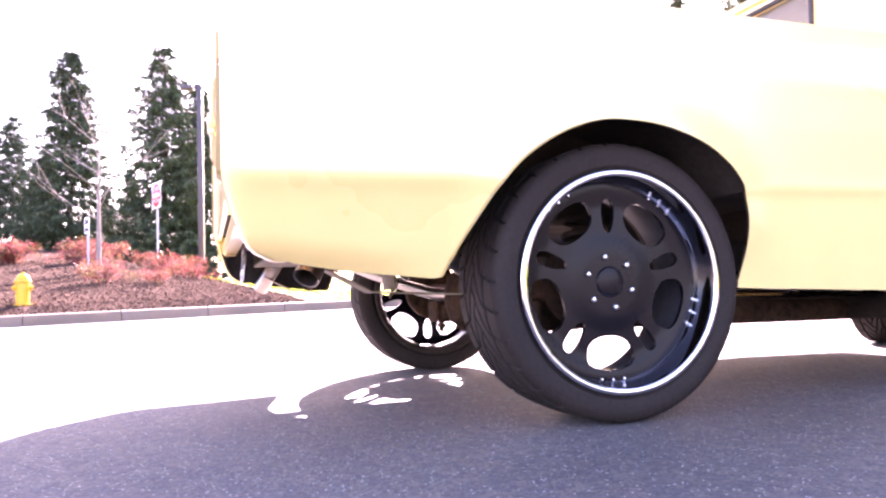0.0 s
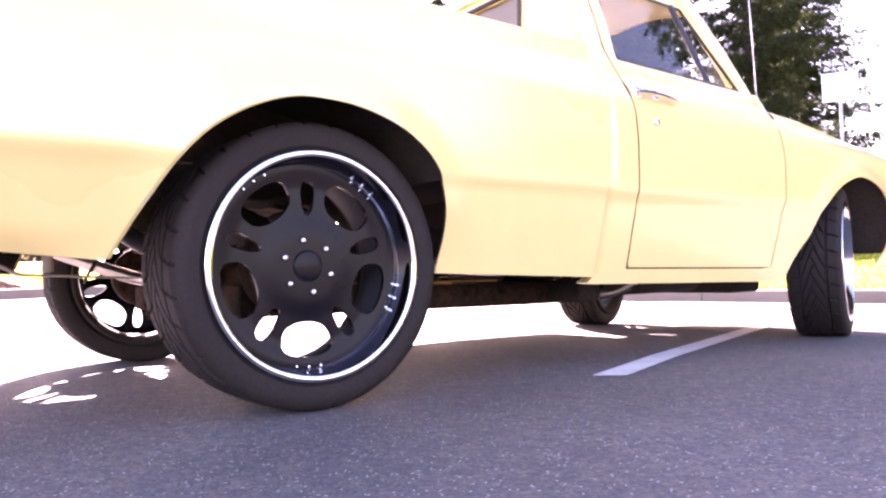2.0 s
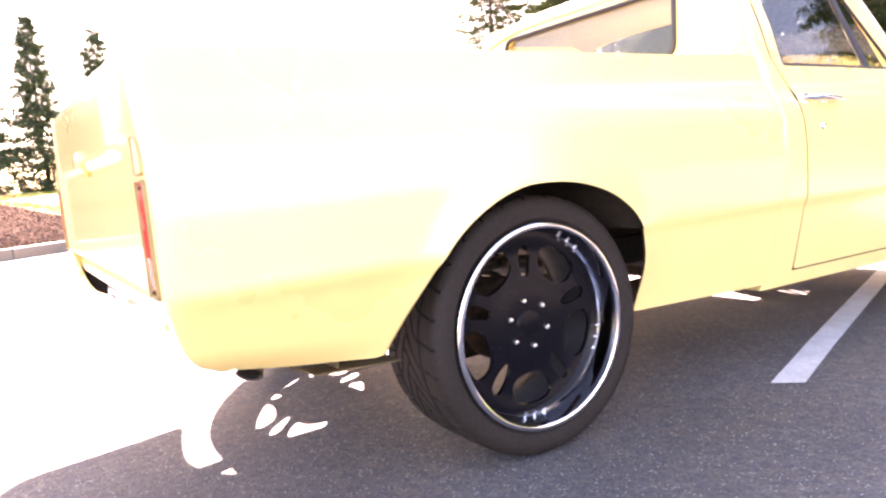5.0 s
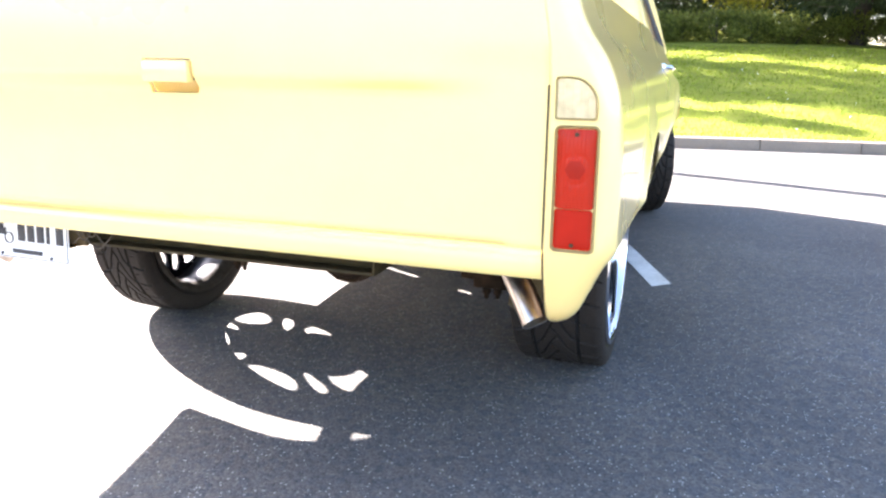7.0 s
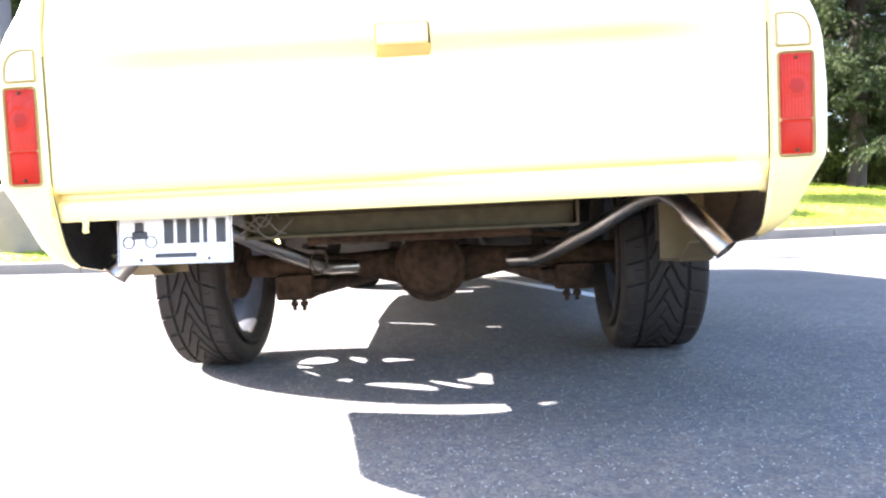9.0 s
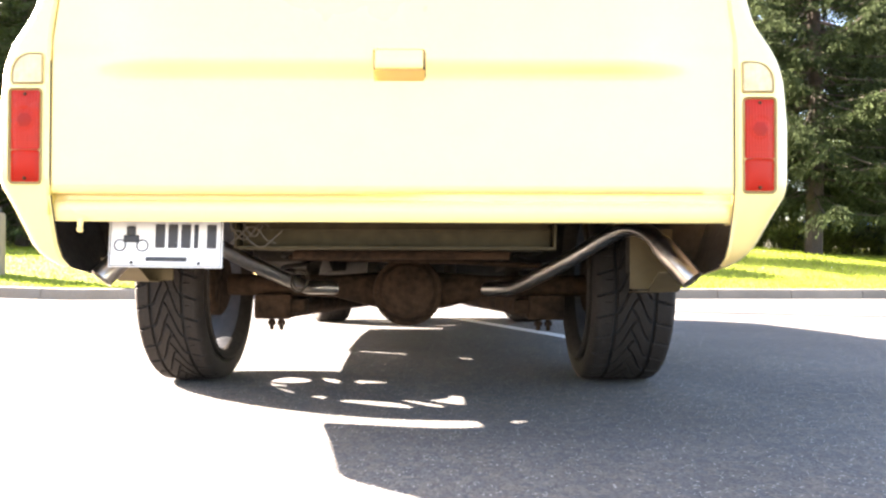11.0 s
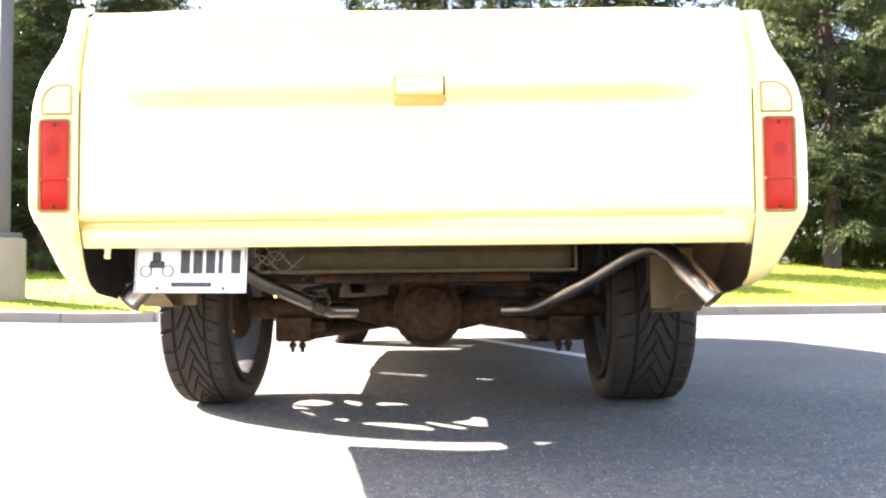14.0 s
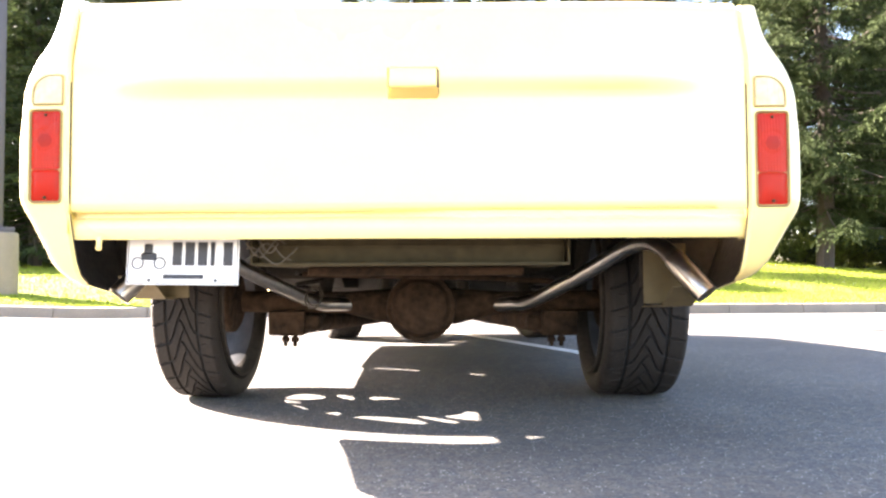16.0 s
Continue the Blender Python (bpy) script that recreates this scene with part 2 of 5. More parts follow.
def box(bm, lo, hi, bevel=0.0, m=None):
    """An upright box from corner to corner, edges rounded."""
    c = [(a + b) / 2 for a, b in zip(lo, hi)]
    s = [abs(b - a) for a, b in zip(lo, hi)]
    r = bmesh.ops.create_cube(bm, size=1.0, matrix=(m or Matrix()) @ Matrix.Translation(c) @ Matrix.Diagonal((*s, 1)))
    if bevel:
        es = list({e for v in r["verts"] for e in v.link_edges})
        bmesh.ops.bevel(bm, geom=es, offset=bevel, segments=2, profile=0.5, affect="EDGES")
    return bm


def tube(bm, pts, radius, sides=12, cap=True, flat=1.0):
    """A round bar along points; radius a number or one for each point."""
    pts = [Vector(p) for p in pts]
    n = len(pts)
    rads = radius if isinstance(radius, (list, tuple)) else [radius] * n
    rings, ref = [], None
    for i, p in enumerate(pts):
        d = (pts[min(i + 1, n - 1)] - pts[max(i - 1, 0)]).normalized()
        if ref is None:
            ref = d.cross(Vector((0, 0, 1)) if abs(d.z) < 0.9 else Vector((1, 0, 0))).normalized()
        ref = (ref - d * ref.dot(d)).normalized()
        up = d.cross(ref)
        rings.append([bm.verts.new(p + (ref * math.cos(a) + up * math.sin(a) * flat) * rads[i])
                      for a in [2 * math.pi * k / sides for k in range(sides)]])
    for a, b in zip(rings, rings[1:]):
        for k in range(sides):
            bm.faces.new((a[k], a[(k + 1) % sides], b[(k + 1) % sides], b[k]))
    if cap:
        bm.faces.new(rings[0][::-1])
        bm.faces.new(rings[-1])
    return bm


def curve_points(pts, steps=8):
    """A smooth line through points."""
    pts = [Vector(p) for p in pts]
    out = []
    for i in range(len(pts) - 1):
        p0, p1, p2, p3 = pts[max(i - 1, 0)], pts[i], pts[i + 1], pts[min(i + 2, len(pts) - 1)]
        for k in range(steps):
            t = k / steps
            out.append(0.5 * ((2 * p1) + (p2 - p0) * t + (2 * p0 - 5 * p1 + 4 * p2 - p3) * t * t + (3 * p1 - p0 - 3 * p2 + p3) * t ** 3))
    out.append(pts[-1])
    return out


def lathe(bm, profile, sides=48, axis="x", at=(0, 0, 0)):
    """Turns (radius, along) pairs round an axis."""
    rings = []
    for r, a in profile:
        ring = []
        for k in range(sides):
            c, s = math.cos(2 * math.pi * k / sides), math.sin(2 * math.pi * k / sides)
            p = (a, r * c, r * s) if axis == "x" else (r * c, r * s, a)
            ring.append(bm.verts.new((p[0] + at[0], p[1] + at[1], p[2] + at[2])))
        rings.append(ring)
    for a, b in zip(rings, rings[1:]):
        for k in range(sides):
            bm.faces.new((a[k], a[(k + 1) % sides], b[(k + 1) % sides], b[k]))
    return bm


def nearest_on(loop, P):
    """The nearest point of a closed outline to each row of P, the distance, and whether it lies inside."""
    A = np.array(loop, float)
    B = np.roll(A, -1, 0)
    best, dist = np.zeros_like(P), np.full(len(P), 1e9)
    inside = np.zeros(len(P), bool)
    for a, b in zip(A, B):
        d = b - a
        t = np.clip(((P - a) @ d) / max(d @ d, 1e-12), 0, 1)
        q = a + t[:, None] * d
        e = np.linalg.norm(P - q, axis=1)
        m = e < dist
        best[m], dist[m] = q[m], e[m]
        cross = (a[1] > P[:, 1]) != (b[1] > P[:, 1])
        with np.errstate(divide="ignore", invalid="ignore"):
            xs = a[0] + (P[:, 1] - a[1]) * d[0] / (d[1] if abs(d[1]) > 1e-12 else 1e-12)
        inside ^= cross & (P[:, 0] < xs)
    return best, dist, inside


def sheet(outline, holes, cell, shape, flange=None, flip=False):
    """Sheet metal: a fine grid over an outline with holes, its edge laid on the outline; shape(u, v) gives the place."""
    o = np.array(outline, float)
    lo, hi = o.min(0) - cell, o.max(0) + cell
    nu, nv = [int(math.ceil(d / cell)) + 1 for d in (hi - lo)]
    U, V = np.meshgrid(np.linspace(lo[0], hi[0], nu), np.linspace(lo[1], hi[1], nv), indexing="ij")
    P = np.stack([U.ravel(), V.ravel()], 1)
    loops = [outline, *holes]

    def keep(Q):
        ok = nearest_on(outline, Q)[2]
        for h in holes:
            ok &= ~nearest_on(h, Q)[2]
        return ok
    idx = np.arange(nu * nv).reshape(nu, nv)
    quads = np.stack([idx[:-1, :-1], idx[1:, :-1], idx[1:, 1:], idx[:-1, 1:]], -1).reshape(-1, 4)
    quads = quads[keep(P[quads].mean(1))]
    count = {}
    for q in quads:
        for a, b in zip(q, np.roll(q, -1)):
            k = (min(a, b), max(a, b))
            count[k] = count.get(k, 0) + 1
    rim = sorted({i for k, c in count.items() if c == 1 for i in k})
    R = P[rim]
    best, dist = np.zeros_like(R), np.full(len(R), 1e9)
    for l in loops:
        b, d, _ = nearest_on(l, R)
        m = d < dist
        best[m], dist[m] = b[m], d[m]
    P[rim] = best
    bm = bmesh.new()
    vs = {}
    for q in quads:
        for i in q:
            if i not in vs:
                vs[i] = bm.verts.new(shape(*P[i]))
        bm.faces.new([vs[i] for i in (q[::-1] if flip else q)])
    if flange is not None:
        es = [e for e in bm.edges if len(e.link_faces) == 1]
        r = bmesh.ops.extrude_edge_only(bm, edges=es)
        for v in [g for g in r["geom"] if isinstance(g, bmesh.types.BMVert)]:
            v.co += Vector(flange)
    bmesh.ops.dissolve_degenerate(bm, dist=1e-5, edges=bm.edges)
    return bm


def smooth_loop(pts, steps=6):
    return [tuple(p)[:2] for p in curve_points([(a, b, 0) for a, b in pts], steps)]


# ---- ground, kerb and planting ----
def road_z(y):
    """The lot falls gently away ahead of the parked truck."""
    return -0.018 * min(9.0, max(0.0, y - 2.5))


def road_at(x, y):
    """The road's height: it climbs a little towards the far kerb beside the planting bed."""
    return road_z(y) + float(np.interp(x, [-9.6, -5.0, -1.6, 1.3, 5.0], [0.158, 0.0, 0.0, 0.008, 0.0]))


def kerb_line():
    """The kerb's foot: along the left, round a bend, then across ahead."""
    pts = [Vector((-4.31, -16.0)), Vector((-9.94, 3.2))]
    a, b = Vector((-9.94, 3.2)), Vector((-4.3, 8.15))
    mid = Vector((-11.0, 7.2))
    for k in range(1, 9):
        t = k / 9
        pts.append(a * (1 - t) ** 2 + mid * 2 * t * (1 - t) + b * t * t)
    pts += [b, Vector((26.0, 12.4))]
    return pts


KERB = kerb_line()
KERB_LEN = [0.0]
for a, b in zip(KERB, KERB[1:]):
    KERB_LEN.append(KERB_LEN[-1] + (b - a).length)


def along(s, off=0.0):
    """The place at s metres along the kerb line, moved off it to the planted side."""
    i = max(k for k in range(len(KERB) - 1) if KERB_LEN[k] <= s or k == 0)
    a, b = KERB[i], KERB[i + 1]
    t = (s - KERB_LEN[i]) / (KERB_LEN[i + 1] - KERB_LEN[i])
    # the way off the line turns gradually round the bend
    ahead = KERB[min(i + 2, len(KERB) - 1)] - b if i + 2 < len(KERB) else b - a
    before = a - KERB[i - 1] if i else b - a
    d0 = ((b - a).normalized() + before.normalized()).normalized()
    d1 = ((b - a).normalized() + ahead.normalized()).normalized()
    d = d0.lerp(d1, t) if t >= 0 else d0
    n = Vector((-d.y, d.x)).normalized()
    return a.lerp(b, t) + n * off


BEND = KERB_LEN[1]
LAWN = KERB_LEN[10] - 5.91
SPLIT = BEND - 1.6


def rise(s, d):
    """The height of the planted ground d metres behind the kerb."""
    slope = 0.075 + 0.090 * math.exp(-((s - LAWN - 12.5) / (4.5 if s < LAWN + 12.5 else 9.0)) ** 4)
    slope += 0.095 * min(1.0, max(0.0, (SPLIT + 1.0 - s) / 3.0))
    e = max(0.0, d - 0.15)
    return road_at(*along(s)) + 0.135 + slope * e / (1 + e / 38.0) + 0.03 * noise.noise((s * 0.35, e * 0.35, 0.0)) * min(1.0, e)


bm = bmesh.new()
ys = [-400, -60, -10, 0, 2.5, 3.0, 4.0, 6.0, 8.0, 11.5, 20, 60, 400]
xs = [-400, -60, -12, -9.6, -5, -1.6, 1.3, 5, 12, 60, 400]
rows = [[bm.verts.new((x, y, road_at(x, y))) for x in xs] for y in ys]
for a, b in zip(rows, rows[1:]):
    for q in range(len(xs) - 1):
        bm.faces.new((a[q], a[q + 1], b[q + 1], b[q]))
tagged(part("road", bm, ASPHALT), "worn dark asphalt of a parking lot with pale stones", "asphalt", kind="structure")


def planted(name, s0, s1, mat, label, category, ds=0.5):
    bm = bmesh.new()
    offs = [0.12, 0.3, 0.6, 1, 1.5, 2, 2.6, 3.2, 4, 5, 6, 7.2, 8.5, 10, 12, 14.5, 18, 23, 30, 40, 60, 110]
    n = max(2, int((s1 - s0) / ds))
    rows = []
    for i in range(n + 1):
        s = s0 + (s1 - s0) * i / n
        rows.append([bm.verts.new((*along(s, d), rise(s, d))) for d in offs])
    for a, b in zip(rows, rows[1:]):
        for j in range(len(offs) - 1):
            bm.faces.new((a[j], b[j], b[j + 1], a[j + 1]))
    bmesh.ops.recalc_face_normals(bm, faces=bm.faces)
    return tagged(part(name, bm, mat), label, category, kind="structure")


planted("planting_bed", 0.0, SPLIT, MULCH, "mounded planting bed covered in brown bark mulch", "mulch bed")
planted("lawn", SPLIT, KERB_LEN[-1], GRASS, "sunlit green lawn rising behind the kerb", "lawn")

kerb = thing("kerb", "weathered grey concrete kerb in jointed lengths", "kerb", kind="structure")
s, STONE = 2.0, 1.22
while s < KERB_LEN[-1] - 2:
    bm = bmesh.new()
    prof = [(0.0, -0.05), (0.012, 0.10), (0.03, 0.138), (0.055, 0.15), (0.155, 0.15), (0.165, 0.14), (0.165, -0.05)]
    step = 5 if BEND - 0.5 < s < KERB_LEN[10] + 1 else 2
    rows = []
    for i in range(step):
        q = s + 0.006 + (STONE - 0.012) * i / (step - 1)
        rows.append([bm.verts.new((*along(q, d), road_at(*along(q)) + z + 0.004 * noise.noise((q * 3, d * 9, z * 5)))) for d, z in prof])
    for a, b in zip(rows, rows[1:]):
        for j in range(len(prof) - 1):
            bm.faces.new((a[j], b[j], b[j + 1], a[j + 1]))
    bm.faces.new(rows[0])
    bm.faces.new(rows[-1][::-1])
    bmesh.ops.recalc_face_normals(bm, faces=bm.faces)
    part("kerb_stone", bm, CONCRETE, kerb)
    s += STONE

# painted stall line
bm = bmesh.new()
way = Vector((-0.3405, 0.9402, 0))
side = Vector((way.y, -way.x, 0)) * 0.050
start = Vector((1.040, 1.960, 0.004))
prev = None
for i in range(41):
    c = start + way * 4.4 * i / 40
    c.z += road_at(c.x, c.y)
    j = [0.004 * noise.noise((i * 0.7, k, 3.0)) for k in (0, 5)]
    skew = way * 0.02 if i == 0 else Vector()
    cur = (bm.verts.new(c - side * (1 + j[0] * 9) - skew), bm.verts.new(c + side * (1 + j[1] * 9) + skew))
    if prev:
        bm.faces.new((prev[0], prev[1], cur[1], cur[0]))
    prev = cur
tagged(part("stall_line", bm, PAINT_LINE), "worn white painted parking stall line on asphalt", "road marking", kind="structure")


# ---- pickup truck ----
truck = thing("pickup_truck", "yellow vintage pickup truck with black and chrome wheels on asphalt", "truck")


PZ, PX = ([0.30, 0.36, 0.43, 0.52, 0.60, 0.628, 0.66, 0.80, 0.92, 0.97, 1.01, 1.045, 1.075, 1.12, 1.17],
          [0.882, 0.896, 0.916, 0.950, 0.987, 1.004, 1.009, 1.010, 1.001, 0.987, 0.966, 0.940, 0.923, 0.910, 0.898])
CZ, CX = ([0.25, 0.30, 0.36, 0.43, 0.52, 0.575, 0.60, 0.622, 0.68, 0.80, 0.90, 0.95, 0.99, 1.03, 1.07, 1.25, 1.5, 1.6],
          [0.872, 0.884, 0.898, 0.914, 0.934, 0.946, 0.954, 0.966, 0.971, 0.975, 0.970, 0.958, 0.938, 0.922, 0.912, 0.845, 0.740, 0.70])


SZ, SX = [0.30, 0.36, 0.43, 0.52, 0.60, 0.622, 0.68, 0.80, 0.92], [0.893, 0.908, 0.926, 0.950, 0.971, 0.984, 0.992, 1.001, 0.995]


def P(z):
    """Half the width of the bed at a height."""
    return float(np.mean(np.interp([z - 0.016, z - 0.008, z, z + 0.008, z + 0.016], PZ, PX)))


def PC(z):
    """Half the width of the cab at a height."""
    return float(np.mean(np.interp([z - 0.02, z - 0.01, z, z + 0.01, z + 0.02], CZ, CX)))


def ease(v, a, b):
    t = min(1.0, max(0.0, (v - a) / (b - a)))
    return t * t * (3 - 2 * t)


ARCH_REAR = smooth_loop([(1.385, 0.350), (1.396, 0.45), (1.380, 0.555), (1.333, 0.652), (1.245, 0.727), (1.14, 0.771), (1.03, 0.790), (0.90, 0.785),
                         (0.77, 0.733), (0.66, 0.645), (0.575, 0.515), (0.514, 0.397)], 5)
CORNER = 0.035


def gate_half(z):
    return float(np.interp(z, [0.60, 0.95, 1.02, 1.10, 1.18], [0.875, 0.875, 0.871, 0.858, 0.851]))


def bed_place(sgn):
    def place(s, z):
        w = P(z)
        y0 = float(np.interp(z, [0.444, 0.449, 0.456, 0.464, 0.476, 0.490, 0.510, 0.55, 0.60, 0.635], [0.118, 0.104, 0.088, 0.074, 0.060, 0.049, 0.039, 0.024, 0.008, 0.0]))
        y0 *= min(1.0, max(0.0, 1 - s / 0.16))
        if s < -0.02:
            t = (s + 0.12) / 0.10
            x0 = min(gate_half(z) + (0.0002 if sgn > 0 else 0.0016), w - CORNER - 0.004)
            x, y = x0 + (w - CORNER - x0) * t, 0.0
        elif s < 0.035:
            a = (s + 0.02) / 0.055 * math.pi / 2
            x, y = w - CORNER + CORNER * math.sin(a), CORNER - CORNER * math.cos(a)
        else:
            x, y = w, s
            if z < 0.92:
                x += (float(np.interp(z, SZ, SX)) - w) * ease(s, 0.35, 1.3)
            r = math.hypot(s - 1.0, z - 0.40) - 0.405
            if z > 0.33:
                x += 0.018 * math.exp(-(r / 0.055) ** 2) * ease(z, 0.36, 0.55)
            x += 0.006 * math.exp(-((z - 0.632) / 0.02) ** 2) * (1 - ease(s, 0.3, 1.2))
        y0 += 0.010 * (1 - ease(s, 0.0, 0.3))
        # the lower edge rolls under towards the rear corner
        up = max(0.0, z - float(np.interp(s, [0.0, 0.13, 0.42], [0.446, 0.446, 0.407])))
        x -= 0.030 * max(0.0, 1 - up / 0.065) ** 2 * (1 - ease(s, 0.25, 0.60)) * ease(s, -0.04, 0.03)
        lift = 0.024 * ease(z, 0.44, 0.62) - 0.006 if sgn < 0 else 0.0
        return (sgn * x, y + y0, z - 0.018 * max(0.0, s) * ease(z, 0.5, 1.1) + lift)
    return place


for sgn in (1, -1):
    outline = ([(-0.12, 1.165 - (0.016 if sgn > 0 else 0)), (0.3, 1.165 - (0.010 if sgn > 0 else 0)), (2.058, 1.165), (2.058, 0.322)] + ARCH_REAR
               + smooth_loop([(0.42, 0.407), (0.30, 0.420), (0.20, 0.436), (0.13, 0.446), (0.05, 0.445), (0.0, 0.445), (-0.05, 0.446), (-0.12, 0.450)], 4))
    bm = sheet(outline, [], 0.016, bed_place(sgn), flange=(-sgn * 0.006, 0.010, 0), flip=sgn < 0)
    part("bed_side", bm, YELLOW, truck, sharp=28)
    skin = bed_place(sgn)

    def lining(s, z, skin=skin, sgn=sgn):
        x, y, h = skin(s, z)
        return (x - sgn * 0.009, y + 0.009 * (s < 0.0), h)
    inner = [(u, min(v, 0.95)) for u, v in outline]
    part("inner_skin", sheet(inner, [], 0.03, lining, flip=sgn < 0), UNDER, truck)
    # rolled top rail, inner wall and wheel tub
    bm = bmesh.new()
    drop = 0.028 if sgn > 0 else 0.008
    tube(bm, [(sgn * 0.882, 0.03, 1.158 - drop), (sgn * 0.882, 1.0, 1.145 - drop), (sgn * 0.882, 2.05, 1.125 - drop)], 0.022, 10)
    part("top_rail", bm, YELLOW, truck)
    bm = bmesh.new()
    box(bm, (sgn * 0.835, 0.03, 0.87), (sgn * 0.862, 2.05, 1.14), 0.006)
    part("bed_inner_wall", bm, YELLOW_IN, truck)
    for yc, zc, ry, rz, low in ((0.955, 0.43, 0.470, 0.42, 0.57 if sgn > 0 else 0.435), (3.860, 0.34, 0.455, 0.450, 0.36)):
        bm = bmesh.new()
        n = 28
        rings = [[], [], []]
        for k in range(n + 1):
            a = math.pi * k / n
            y, z = yc + ry * math.cos(a), zc + rz * math.sin(a)
            if z < low:
                continue
            rings[0].append(bm.verts.new((sgn * (P(z) - 0.014 if yc < 2 else PC(z) - 0.011 + 0.0145 * ease(z, 0.33, 0.5)), y, z)))
            rings[1].append(bm.verts.new((sgn * 0.60, y, z)))
            rings[2].append(bm.verts.new((sgn * 0.58, y, max(z, 0.78) if yc < 2 else z - 0.01)))
        for q in range(2):
            for k in range(len(rings[0]) - 1):
                bm.faces.new((rings[q][k], rings[q][k + 1], rings[q + 1][k + 1], rings[q + 1][k]))
        part("wheel_tub", bm, UNDER, truck, "black undercoated wheel tub")

for lo, hi in (((-0.545, 0.05, 0.655), (0.545, 2.05, 0.675)), ((0.546, 0.05, 0.655), (0.84, 0.47, 0.675)), ((-0.84, 0.05, 0.655), (-0.546, 0.47, 0.675)),
               ((0.546, 1.45, 0.655), (0.84, 2.05, 0.675)), ((-0.84, 1.45, 0.655), (-0.546, 2.05, 0.675)), ((0.53, 0.47, 0.68), (0.55, 1.45, 0.858)),
               ((-0.55, 0.47, 0.68), (-0.53, 1.45, 0.858)), ((0.53, 0.47, 0.86), (0.84, 1.45, 0.87)), ((-0.84, 0.47, 0.86), (-0.53, 1.45, 0.87))):
    part("bed_panel", box(bmesh.new(), lo, hi, 0.003), UNDER, truck)
bm = bmesh.new()
box(bm, (-0.86, 2.03, 0.45), (0.86, 2.055, 1.13), 0.004)
part("bed_front_wall", bm, UNDER, truck)


# tailgate with its pressed ledge
def gate_place(u, z):
    x = u * gate_half(z)
    fade = 1 - ease(abs(x), 0.56, 0.80)
    y = 0.020 - 0.024 * ease(z, 0.924, 0.962) * fade
    y -= 0.012 * ease(z, 0.975, 1.02) * (1 - fade) * 0.3
    edge = max(ease(abs(u), 0.992, 1.0), 1 - ease(z, 0.630, 0.642))
    y += (0.004 if u > 0.9 else 0.012) * edge + 0.030 * ease(z, 1.135, 1.165) ** 2
    return (x, y, z + 0.016 * max(0.0, -u) * ease(z, 1.0, 1.165))


pocket = [(-0.046 / 0.86, 0.917), (0.084 / 0.86, 0.917), (0.084 / 0.86, 0.992), (-0.046 / 0.86, 0.992)]
bm = sheet([(-1, 0.630), (1, 0.630), (1, 1.168), (-1, 1.168)], [pocket], 0.0115, gate_place, flange=(0, 0.008, 0))
gate = part("tailgate", bm, YELLOW, truck, sharp=50)
bm = bmesh.new()
box(bm, (-0.0415, -0.016, 0.941), (0.0795, 0.010, 0.9885), 0.005)
part("handle", bm, YELLOW, gate, "square yellow tailgate handle")
bm = bmesh.new()
slope = [bm.verts.new(p) for p in ((-0.0455, 0.018, 0.946), (0.0835, 0.018, 0.946), (0.0835, 0.036, 0.9175), (-0.0455, 0.036, 0.9175))]
bm.faces.new(slope[::-1])
bmesh.ops.solidify(bm, geom=bm.faces[:], thickness=0.003)
part("finger_scoop", bm, YELLOW, gate, "sloping yellow scoop under the handle")
# added dark plate: shade round the handle as colour, and a stop for stray sun
bm = bmesh.new()
box(bm, (-0.125, 0.048, 0.84), (0.160, 0.052, 1.06))
part("handle_pocket_shade", bm, INK, gate)

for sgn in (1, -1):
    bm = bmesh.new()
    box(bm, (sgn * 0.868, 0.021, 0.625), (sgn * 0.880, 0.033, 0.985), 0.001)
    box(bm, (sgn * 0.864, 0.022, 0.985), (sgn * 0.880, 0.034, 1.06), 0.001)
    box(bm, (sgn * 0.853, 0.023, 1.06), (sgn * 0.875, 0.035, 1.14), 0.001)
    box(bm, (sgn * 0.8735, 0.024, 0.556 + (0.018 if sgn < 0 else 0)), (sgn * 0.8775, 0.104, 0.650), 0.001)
    # deeper yellow on the left paints the shade inside the wider gap
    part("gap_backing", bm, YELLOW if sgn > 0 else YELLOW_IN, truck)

# sill under the tailgate, a rolled channel
bm = bmesh.new()
prof = [(0.058, 0.642), (0.058, 0.626), (0.057, 0.617), (0.054, 0.6145), (0.050, 0.611), (0.046, 0.604), (0.044, 0.590), (0.045, 0.574), (0.048, 0.566), (0.052, 0.560), (0.098, 0.561)]
rows = [[bm.verts.new((x, y, z + (0.0012 * noise.noise((x * 2, 0, 7))))) for y, z in prof] for x in np.linspace(-0.8725, 0.8725, 40)]
for a, b in zip(rows, rows[1:]):
    for j in range(len(prof) - 1):
        bm.faces.new((a[j], a[j + 1], b[j + 1], b[j]))
bmesh.ops.recalc_face_normals(bm, faces=bm.faces)
part("rear_sill", bm, YELLOW, truck)


# tail lamps
def lens_loop(x0, x1, z0, z1, r, round_top=0.0):
    """A rounded outline; round_top widens the curve of the outer upper corner."""
    pts = []
    for cx, cz, a0, rr in ((x1, z0, -90, r), (x1, z1, 0, max(r, round_top)), (x0, z1, 90, r), (x0, z0, 180, r)):
        ox = cx - rr if cx == x1 else cx + rr
        oz = cz - rr if cz == z1 else cz + rr
        for k in range(7):
            a = radians(a0 + 15 * k)
            pts.append((ox + rr * math.cos(a), oz + rr * math.sin(a)))
    return pts


